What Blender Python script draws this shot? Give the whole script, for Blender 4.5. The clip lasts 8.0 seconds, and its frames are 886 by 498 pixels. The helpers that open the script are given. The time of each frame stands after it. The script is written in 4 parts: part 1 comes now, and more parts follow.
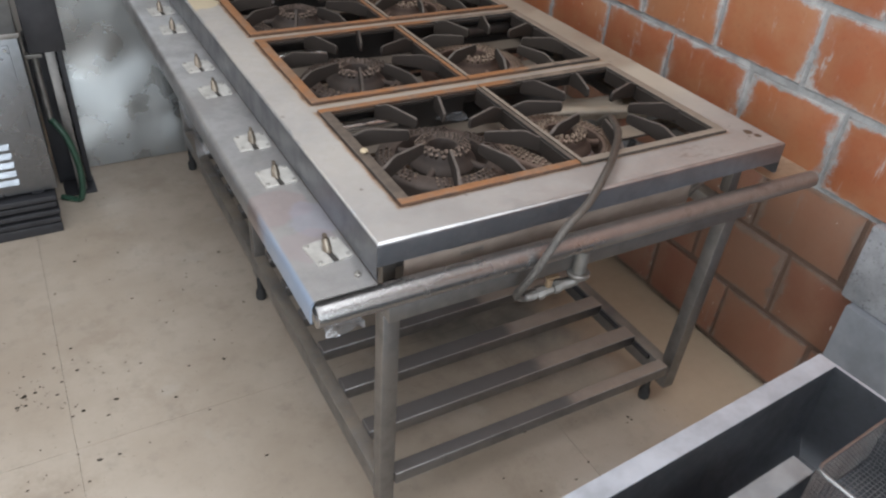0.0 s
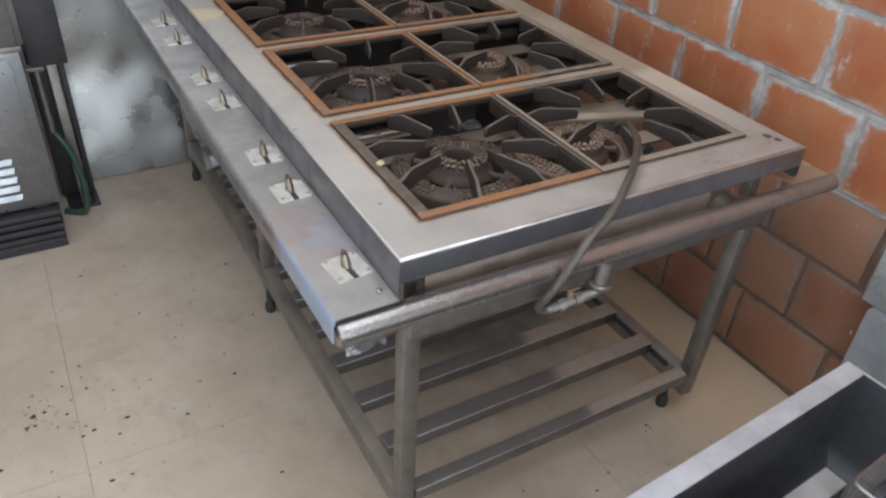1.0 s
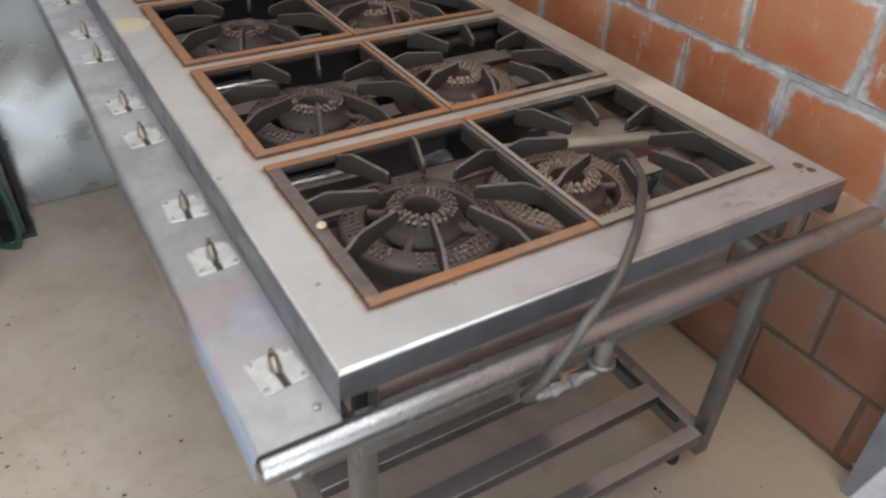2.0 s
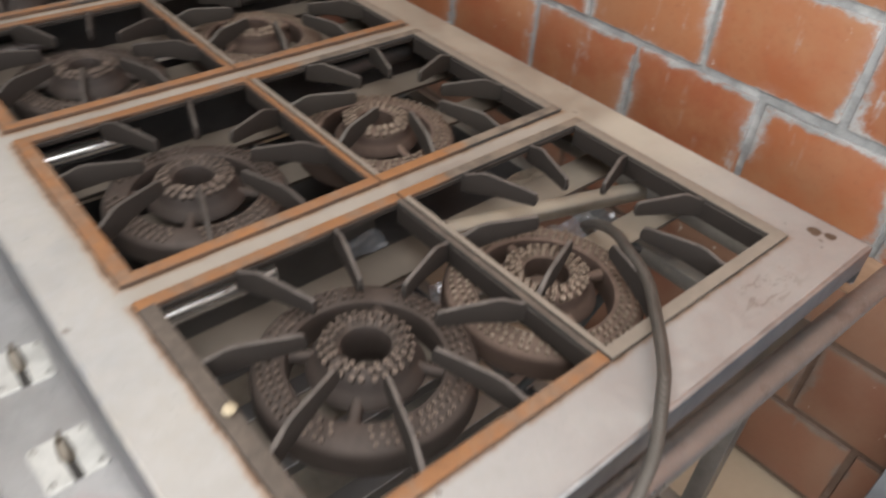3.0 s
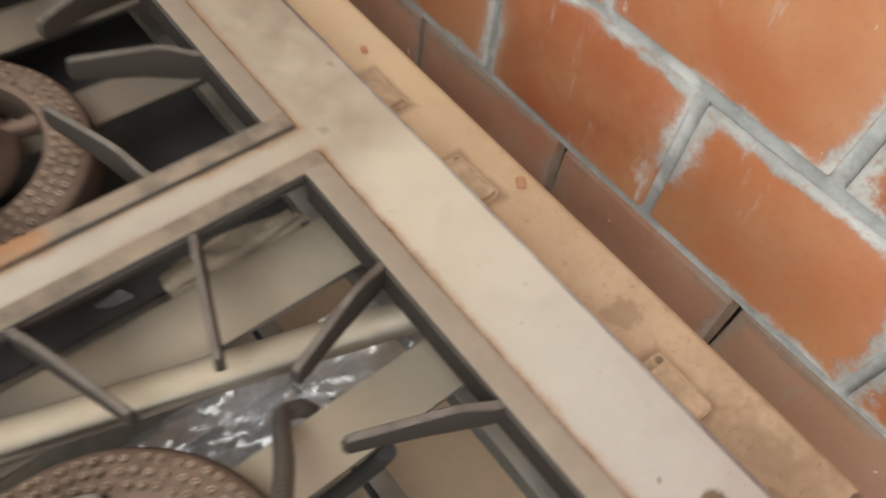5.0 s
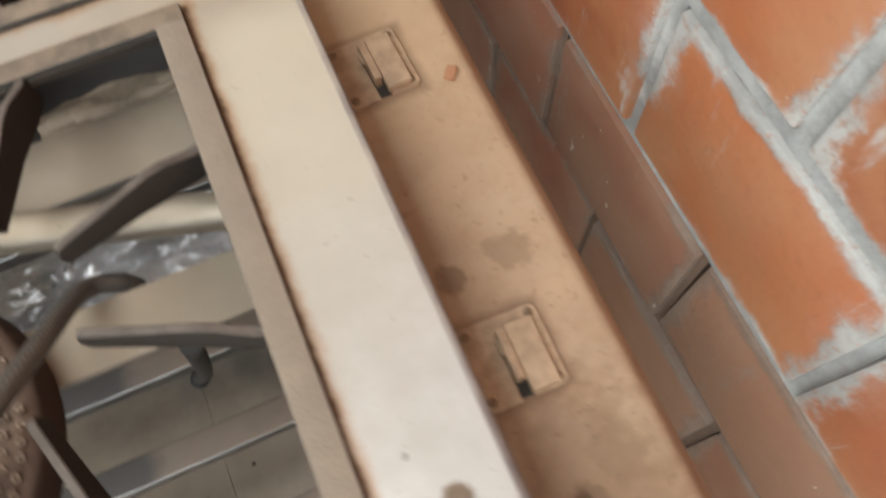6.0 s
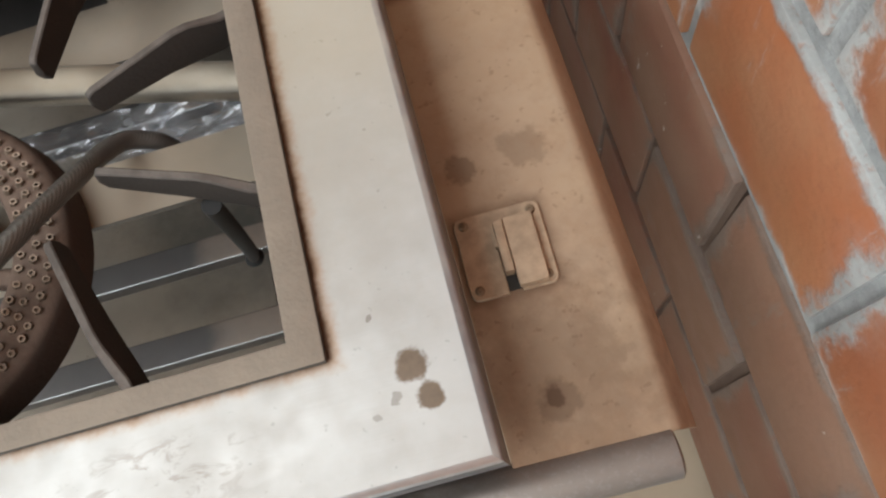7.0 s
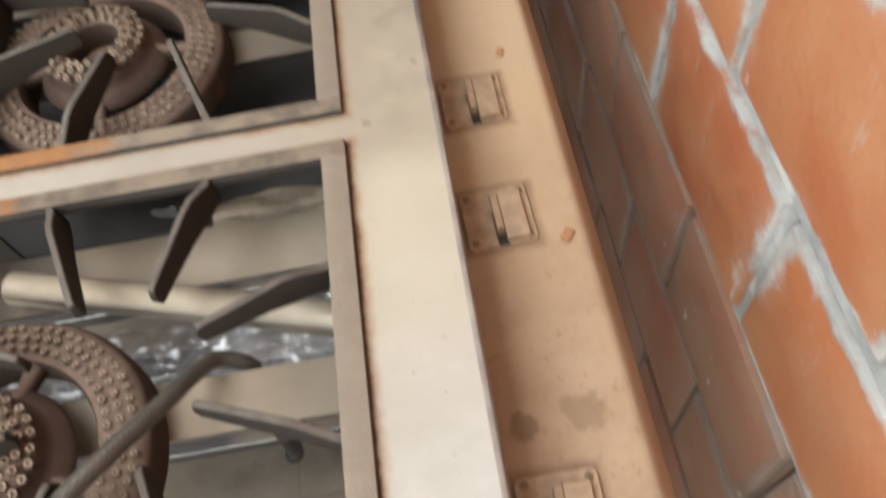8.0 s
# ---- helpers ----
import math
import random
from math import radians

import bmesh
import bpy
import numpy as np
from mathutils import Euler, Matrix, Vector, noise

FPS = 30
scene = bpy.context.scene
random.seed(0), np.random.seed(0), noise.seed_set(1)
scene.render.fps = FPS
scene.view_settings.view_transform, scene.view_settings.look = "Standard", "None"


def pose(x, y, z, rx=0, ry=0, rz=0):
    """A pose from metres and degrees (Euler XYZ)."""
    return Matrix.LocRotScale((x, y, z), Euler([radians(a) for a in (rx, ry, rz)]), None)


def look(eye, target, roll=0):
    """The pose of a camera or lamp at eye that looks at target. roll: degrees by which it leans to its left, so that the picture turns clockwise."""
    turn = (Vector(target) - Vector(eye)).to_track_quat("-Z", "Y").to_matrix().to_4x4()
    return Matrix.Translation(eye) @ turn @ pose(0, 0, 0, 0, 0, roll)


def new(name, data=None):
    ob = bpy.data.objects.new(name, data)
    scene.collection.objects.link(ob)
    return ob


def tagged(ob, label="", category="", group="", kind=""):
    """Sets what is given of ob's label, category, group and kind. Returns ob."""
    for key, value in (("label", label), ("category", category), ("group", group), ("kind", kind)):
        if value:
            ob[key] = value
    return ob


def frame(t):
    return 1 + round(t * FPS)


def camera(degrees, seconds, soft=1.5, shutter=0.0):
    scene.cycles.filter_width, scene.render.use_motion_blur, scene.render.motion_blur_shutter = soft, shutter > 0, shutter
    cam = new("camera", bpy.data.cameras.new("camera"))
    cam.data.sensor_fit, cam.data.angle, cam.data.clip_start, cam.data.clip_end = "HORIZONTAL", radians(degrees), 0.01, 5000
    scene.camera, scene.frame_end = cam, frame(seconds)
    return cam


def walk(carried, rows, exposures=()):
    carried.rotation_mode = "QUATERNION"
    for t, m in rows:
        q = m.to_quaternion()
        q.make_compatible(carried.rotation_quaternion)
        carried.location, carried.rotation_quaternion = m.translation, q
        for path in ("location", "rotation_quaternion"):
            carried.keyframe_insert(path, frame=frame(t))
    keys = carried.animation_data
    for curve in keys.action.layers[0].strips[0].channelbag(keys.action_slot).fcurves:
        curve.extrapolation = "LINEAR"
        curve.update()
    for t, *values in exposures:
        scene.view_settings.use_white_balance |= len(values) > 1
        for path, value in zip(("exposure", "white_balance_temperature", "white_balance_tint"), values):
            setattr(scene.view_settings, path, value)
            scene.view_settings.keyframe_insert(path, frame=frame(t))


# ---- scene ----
cam = camera(61.3, 8.0, soft=2.25, shutter=0.65)
PATH = [
    (0, (-0.444, -0.957, 1.639), (0.399, 0.442, 0.486), 4.4),
    (0.5, (-0.463, -0.938, 1.637), (0.385, 0.463, 0.489), 4.0),
    (1, (-0.464, -0.902, 1.638), (0.386, 0.497, 0.488), 3.5),
    (1.2, (-0.44, -0.867, 1.626), (0.411, 0.536, 0.482), 3.1),
    (2.3, (-0.184, -0.538, 1.586), (0.669, 0.797, 0.365), 2.1),
    (2.5, (-0.157, -0.476, 1.577), (0.728, 0.828, 0.346), 2.9),
    (3, (-0.084, -0.223, 1.576), (0.977, 0.906, 0.312), 4.6),
    (3.5, (0.047, -0.106, 1.561), (1.229, 0.865, 0.273), 7.2),
    (4, (0.339, -0.041, 1.544), (1.5, 0.927, 0.234), 7.2),
    (4.2, (0.411, -0.021, 1.538), (1.469, 0.983, 0.17), 4.8),
    (5.3, (0.776, 0.137, 1.412), (1.444, 0.845, -0.336), 8.3),
    (5.5, (0.817, 0.123, 1.401), (1.333, 0.837, -0.394), 3.0),
    (6, (0.978, 0.047, 1.395), (1.231, 0.755, -0.459), -4.2),
    (6.5, (1.051, -0.015, 1.386), (1.005, 0.702, -0.481), -21.3),
    (7, (1.05, -0.023, 1.383), (0.961, 0.638, -0.503), -23.3),
    (7.5, (1.039, 0.017, 1.427), (0.985, 0.839, -0.395), -16.3),
    (8, (1.02, 0.041, 1.464), (0.991, 1.082, -0.244), -11.4),
]
EXPOSURES = [(0.0, -0.44, 6370), (1.0, -0.44, 6380), (2.5, -0.25, 6480), (3.0, -0.11, 6680), (3.5, 0.10, 6880), (4.0, 0.34, 6900), (5.5, 0.17, 6990), (6.0, 0.21, 6770), (6.5, -0.04, 6650), (7.0, -0.11, 6470), (7.5, 0.27, 6760), (8.0, 0.41, 6710)]
EXPOSURES = [(t, stops, kelvin, 10 if t < 3.2 else 8 if t < 3.8 else 5) for t, stops, kelvin in EXPOSURES]
walk(cam, [(t, look(eye, target, roll)) for t, eye, target, roll in PATH], EXPOSURES)


# ---- light ----
world = bpy.data.worlds.new("world")
scene.world = world
world.use_nodes = True
sky = world.node_tree.nodes.new("ShaderNodeTexSky")
sky.sky_type, sky.sun_disc = "NISHITA", False
sky.sun_elevation, sky.sun_rotation = radians(50), radians(230)
world.node_tree.links.new(sky.outputs[0], world.node_tree.nodes["Background"].inputs[0])
world.node_tree.nodes["Background"].inputs[1].default_value = 0.1


def window_light(name, m, w, h, watts, colour):
    d = bpy.data.lights.new(name, "AREA")
    d.shape, d.size, d.size_y, d.energy, d.color = "RECTANGLE", w, h, watts, colour
    ob = new(name, d)
    ob.matrix_world = m
    return ob


# daylight in the openings of the room: roof light, west window, open double door to the south
window_light("roof_light", look((-0.15, -0.38, 2.76), (-0.15, -0.38, 0.0)), 1.5, 3.5, 72, (0.97, 0.985, 1.0))
window_light("window_light_west", look((-2.46, 0.0, 1.42), (0.5, 0.0, 1.0)), 2.2, 1.9, 36, (0.97, 0.98, 1.0))
window_light("door_light_south", look((-0.75, -2.36, 1.14), (-0.75, 0.6, 1.14)), 2.1, 2.0, 78, (0.87, 0.945, 1.0))


# ---- materials ----
class Nodes:
    """A short way to write node materials."""

    def __init__(self, name):
        self.mat = bpy.data.materials.new(name)
        self.mat.use_nodes = True
        self.tree = self.mat.node_tree
        self.bsdf = self.tree.nodes["Principled BSDF"]
        self.geo = self.tree.nodes.new("ShaderNodeNewGeometry")
        self.pos = self.geo.outputs["Position"]

    def put(self, socket, value):
        if hasattr(value, "is_linked"):
            self.tree.links.new(value, socket)
        elif isinstance(value, (tuple, list)) and len(value) == 3 and socket.type == "RGBA":
            socket.default_value = (*value, 1)
        else:
            socket.default_value = value

    def node(self, kind, **inputs):
        n = self.tree.nodes.new(kind)
        for key, value in inputs.items():
            self.put(n.inputs[key], value)
        return n

    def noise(self, scale, detail=4.0, rough=0.55, vector=None, distort=0.0):
        n = self.node("ShaderNodeTexNoise", Scale=scale, Detail=detail, Roughness=rough, Distortion=distort)
        self.put(n.inputs["Vector"], vector or self.pos)
        return n.outputs[0]

    def ramp(self, fac, lo, hi, a=0.0, b=1.0):
        n = self.tree.nodes.new("ShaderNodeMapRange")
        n.interpolation_type = "SMOOTHSTEP"
        for key, value in zip((0, 1, 2, 3, 4), (fac, lo, hi, a, b)):
            self.put(n.inputs[key], value)
        return n.outputs[0]

    def math(self, op, a, b=0.0):
        n = self.tree.nodes.new("ShaderNodeMath")
        n.operation = op
        self.put(n.inputs[0], a)
        self.put(n.inputs[1], b)
        return n.outputs[0]

    def mix(self, fac, a, b):
        n = self.tree.nodes.new("ShaderNodeMix")
        n.data_type = "RGBA"
        self.put(n.inputs[0], fac)
        self.put(n.inputs[6], a)
        self.put(n.inputs[7], b)
        return n.outputs[2]

    def stretch(self, x, y, z):
        n = self.tree.nodes.new("ShaderNodeVectorMath")
        n.operation = "MULTIPLY"
        self.put(n.inputs[0], self.pos)
        n.inputs[1].default_value = (x, y, z)
        return n.outputs[0]

    def axis(self, which, of=None):
        n = self.tree.nodes.new("ShaderNodeSeparateXYZ")
        self.put(n.inputs[0], of or self.pos)
        return n.outputs[which]

    def spot(self, x, y, r, wobble=0.35, scale=120.0, soft=0.1):
        """1 inside an uneven round patch about (x, y), 0 outside."""
        dx = self.math("SUBTRACT", self.axis(0), x)
        dy = self.math("SUBTRACT", self.axis(1), y)
        d = self.math("SQRT", self.math("ADD", self.math("MULTIPLY", dx, dx), self.math("MULTIPLY", dy, dy)))
        d = self.math("ADD", d, self.math("MULTIPLY", self.math("SUBTRACT", self.noise(scale), 0.5), 2 * r * wobble))
        return self.ramp(d, r * (1 - soft), r * (1 + 0.8 * soft), 1.0, 0.0)

    def bump(self, height, strength=0.3, distance=0.002):
        n = self.node("ShaderNodeBump", Strength=strength, Distance=distance, Height=height)
        self.put(self.bsdf.inputs["Normal"], n.outputs[0])

    def done(self, colour, rough=0.5, metal=0.0, **more):
        self.put(self.bsdf.inputs["Base Color"], colour)
        self.put(self.bsdf.inputs["Roughness"], rough)
        self.put(self.bsdf.inputs["Metallic"], metal)
        for key, value in more.items():
            self.put(self.bsdf.inputs[key.replace("_", " ")], value)
        return self.mat


def steel(name, dust=0.5, dust_colour=(0.42, 0.37, 0.30), tone=(0.50, 0.50, 0.51), rough=0.34, grain=(3, 60, 60), streaky=0.72, waves=1.0, even=0.0):
    """Sheet steel with brushed grain, smudges, and dust on what faces up."""
    n = Nodes(name)
    up = n.ramp(n.axis(2, n.geo.outputs["Normal"]), 0.35, 0.9)
    cover = n.ramp(n.math("ADD", n.math("MULTIPLY", n.noise(5.0, 6), 0.6), n.math("MULTIPLY", n.noise(38.0, 5), 0.4)), 0.50 - 0.25, 0.50 + 0.2)
    cover = n.math("ADD", n.math("MULTIPLY", cover, 1.0 - even), even)
    film = n.math("MULTIPLY", n.math("MULTIPLY", cover, up), dust)
    smudge = n.ramp(n.noise(9.0, 6, 0.65), 0.35, 0.7)
    brushed = n.noise(6.0, 3, 0.5, n.stretch(*grain))
    base = n.mix(smudge, tone, tuple(c * streaky for c in tone))
    colour = n.mix(film, base, n.mix(n.noise(22.0, 5), dust_colour, tuple(c * 0.8 for c in dust_colour)))
    speck = n.ramp(n.noise(150.0, 2), 0.70, 0.76)
    colour = n.mix(n.math("MULTIPLY", speck, 0.35), colour, (0.12, 0.10, 0.08))
    roughness = n.math("ADD", n.math("ADD", n.math("MULTIPLY", smudge, 0.5 * (1.0 - streaky)), rough), n.math("MULTIPLY", film, 0.35))
    metal = n.math("SUBTRACT", 0.95, n.math("MULTIPLY", film, 0.9))
    n.bump(n.math("ADD", n.math("MULTIPLY", brushed, 0.35), n.math("MULTIPLY", n.noise(3.0, 3), waves)), 0.12, 0.003)
    return n, colour, roughness, metal


def plain_steel(*a, **k):
    n, c, r, m = steel(*a, **k)
    return n.done(c, r, m)


def top_material():
    n, c, r, m = steel("dusty_steel_top", 0.68, (0.485, 0.44, 0.38), (0.56, 0.55, 0.535), 0.58, (3, 60, 60), 0.9, 0.3)
    strip_dust = n.math("MULTIPLY", n.ramp(n.axis(0), 0.84, 0.95), n.ramp(n.math("ADD", n.axis(1), n.math("MULTIPLY", n.noise(4.0, 4), 0.3)), 0.26, 0.62))
    c = n.mix(n.math("MULTIPLY", strip_dust, 0.5), c, n.mix(n.noise(12.0, 5), (0.62, 0.54, 0.40), (0.54, 0.46, 0.335)))
    cross = n.math("MULTIPLY", n.ramp(n.axis(1), 0.47, 0.53), n.ramp(n.axis(0), 0.05, 0.12))
    c = n.mix(n.math("MULTIPLY", cross, 0.6), c, n.mix(n.noise(9.0, 5), (0.44, 0.375, 0.30), (0.36, 0.295, 0.225)))
    # the near end is wiped cleaner and shines
    wiped = n.math("MULTIPLY", n.ramp(n.math("ADD", n.axis(1), n.math("MULTIPLY", n.noise(6.0, 4), 0.12)), 0.14, 0.42, 1.0, 0.0), n.ramp(n.noise(11.0, 5, 0.65), 0.3, 0.65, 1.0, 0.6))
    c = n.mix(n.math("MULTIPLY", wiped, 0.6), c, (0.485, 0.47, 0.455))
    r = n.math("SUBTRACT", r, n.math("MULTIPLY", wiped, 0.15))
    m = n.math("ADD", n.math("MULTIPLY", m, n.math("SUBTRACT", 1.0, wiped)), n.math("MULTIPLY", wiped, 0.75))
    brown = (0.10, 0.062, 0.035)
    for x, y, rad in ((0.9865, 0.0755, 0.0115), (0.9945, 0.0535, 0.0095)):
        c = n.mix(n.math("MULTIPLY", n.spot(x, y, rad, 0.6, 120.0, 0.22), 0.88), c, n.mix(n.noise(150.0, 4), brown, (0.19, 0.125, 0.075)))
    grey = (0.20, 0.17, 0.14)
    for x, y, rad, amount in ((0.957, 0.048, 0.003, 0.4), (0.966, 0.114, 0.0022, 0.6), (0.972, 0.058, 0.004, 0.5), (0.049, 0.181, 0.0035, 0.8), (0.013, 0.536, 0.005, 0.7), (0.227, 0.086, 0.004, 0.6), (0.955, 0.550, 0.005, 0.4), (1.012, 0.623, 0.004, 0.4)):
        c = n.mix(n.math("MULTIPLY", n.spot(x, y, rad, 1.6, 160.0), amount), c, grey)
    # a wiped smudge near the edge
    zig = n.ramp(n.noise(30.0, 5, 0.65, n.stretch(0.9, 2.2, 1.0), 1.2), 0.50, 0.62)
    zig = n.math("MULTIPLY", zig, n.spot(0.800, 0.046, 0.066, 0.5, 20.0, 0.6))
    zig = n.math("MULTIPLY", zig, n.ramp(n.math("ABSOLUTE", n.math("SUBTRACT", n.axis(1), 0.047)), 0.018, 0.032, 1.0, 0.0))
    c = n.mix(n.math("MULTIPLY", zig, 0.42), c, (0.22, 0.165, 0.13))
    # brown rust bloom along the edge of the grate openings
    dx = n.math("SUBTRACT", n.math("ABSOLUTE", n.math("SUBTRACT", n.axis(0), 0.512)), 0.421)
    wobble = n.math("ADD", n.math("MULTIPLY", n.noise(22.0, 4), 0.014), n.math("MULTIPLY", n.noise(110.0, 4, 0.65), 0.009))
    for y in (0.092, 0.565, 1.038, 1.511):
        dy = n.math("SUBTRACT", n.math("ABSOLUTE", n.math("SUBTRACT", n.axis(1), y + 0.218)), 0.218)
        d = n.math("ADD", n.math("MAXIMUM", dx, n.math("ADD", dy, 0.004)), wobble)
        c = n.mix(n.ramp(d, 0.011, 0.025, 0.92, 0.0), c, n.mix(n.ramp(d, 0.010, 0.018), (0.14, 0.07, 0.035), (0.38, 0.225, 0.12)))
    # dried yellowish spill on the strip beside the far grates
    c = n.mix(n.math("MULTIPLY", n.spot(0.028, 1.36, 0.055, 0.9, 14.0), 0.8), c, (0.66, 0.57, 0.39))
    return n.done(c, r, m)


def console_dusty():
    n, c, r, m = steel("dust_covered_console", 0.97, (0.40, 0.245, 0.14), (0.46, 0.42, 0.38), 0.45)
    dust = n.mix(n.ramp(n.noise(4.5, 5), 0.36, 0.66), (0.49, 0.355, 0.235), (0.40, 0.272, 0.178))
    dust = n.mix(n.math("MULTIPLY", n.ramp(n.noise(26.0, 6, 0.7), 0.42, 0.68), 0.45), dust, (0.33, 0.20, 0.115))
    dust = n.mix(n.math("MULTIPLY", n.ramp(n.noise(130.0, 3), 0.62, 0.72), 0.5), dust, (0.22, 0.125, 0.07))
    dust = n.mix(n.math("MULTIPLY", n.ramp(n.noise(9.0, 5), 0.56, 0.70), 0.4), dust, (0.55, 0.42, 0.30))
    far = n.ramp(n.math("ADD", n.axis(1), n.math("MULTIPLY", n.noise(7.0, 5), 0.2)), 0.38, 0.75, 0.0, 0.6)
    dust = n.mix(far, dust, n.mix(n.noise(16.0, 5), (0.69, 0.535, 0.35), (0.58, 0.44, 0.28)))
    n2 = n.mix(0.85, c, dust)
    for x, y, rad, dark in ((1.0755, 0.042, 0.0078, 0.9), (1.078, 0.038, 0.017, 0.4), (1.054, 0.248, 0.013, 0.48), (1.111, 0.252, 0.019, 0.32), (1.117, 0.064, 0.024, 0.16), (1.088, 0.050, 0.085, 0.38)):
        n2 = n.mix(n.math("MULTIPLY", n.spot(x, y, rad, 0.9, 70.0, 0.75 if rad > 0.05 else 0.25), dark), n2, (0.10, 0.055, 0.03))
    # dark brown border round the valve plates
    px = n.math("ABSOLUTE", n.math("SUBTRACT", n.axis(0), 1.0715))
    for y in (0.1655, 0.473, 0.640, 0.935):
        d = n.math("MAXIMUM", px, n.math("ABSOLUTE", n.math("SUBTRACT", n.axis(1), y)))
        d = n.math("ADD", d, n.math("MULTIPLY", n.math("SUBTRACT", n.noise(40.0, 4), 0.5), 0.010))
        n2 = n.mix(n.ramp(d, 0.036, 0.048, 0.55, 0.0), n2, (0.16, 0.092, 0.055))
    n.bump(n.noise(60.0, 5), 0.25, 0.002)
    return n.done(n2, 0.75, 0.1)


def cast_iron(name, rust, tone=(0.055, 0.050, 0.046), edge=(0.25, 0.195, 0.148), mottle=1.0, gloss=0.22):
    """Cast iron with dust and orange rust."""
    n = Nodes(name)
    up = n.ramp(n.axis(2, n.geo.outputs["Normal"]), 0.45, 0.92)
    coarse = n.noise(7.0, 6, 0.65)
    dusty = n.math("MULTIPLY", up, n.math("MULTIPLY", n.ramp(n.noise(48.0, 6, 0.65), 0.3, 0.7, 1.0 - 0.45 * mottle, 1.0), n.ramp(n.noise(15.0, 5, 0.65), 0.34, 0.62, 1.0 - 0.28 * mottle, 1.0)))
    colour = n.mix(dusty, tone, edge)
    orange = n.mix(n.noise(45.0, 4), (0.37, 0.165, 0.062), (0.18, 0.09, 0.05))
    amount = n.ramp(coarse, 0.78 - rust * 0.62, 0.92 - rust * 0.62)
    worn = n.ramp(n.noise(16.0, 6, 0.7), 0.36, 0.60, 0.45, 1.0)
    colour = n.mix(n.math("MULTIPLY", n.math("MULTIPLY", amount, worn), n.math("ADD", 0.35, n.math("MULTIPLY", up, 0.6))), colour, orange)
    n.bump(n.noise(260.0, 4), 0.45, 0.0015)
    return n.done(colour, 0.75 - 0.6 * (gloss - 0.22), 0.0, Specular_IOR_Level=gloss)


def half_rusted(limit):
    """Grey cast iron whose rust stops part of the way along x."""
    n = Nodes("half_rusted_cast_iron")
    up = n.ramp(n.axis(2, n.geo.outputs["Normal"]), 0.2, 0.85)
    colour = n.mix(n.math("MULTIPLY", up, n.ramp(n.noise(30.0, 5), 0.3, 0.65, 0.35, 0.9)), (0.055, 0.050, 0.046), (0.25, 0.195, 0.148))
    end = n.math("ADD", n.axis(0), n.math("MULTIPLY", n.noise(18.0, 4), 0.16))
    fac = n.math("MULTIPLY", n.ramp(end, limit + 0.05, limit + 0.11, 1.0, 0.0), n.math("ADD", 0.35, n.math("MULTIPLY", up, 0.6)))
    colour = n.mix(fac, colour, n.mix(n.noise(45.0, 4), (0.37, 0.165, 0.062), (0.20, 0.10, 0.05)))
    n.bump(n.noise(260.0, 4), 0.45, 0.0015)
    return n.done(colour, 0.75, 0.0, Specular_IOR_Level=0.22)


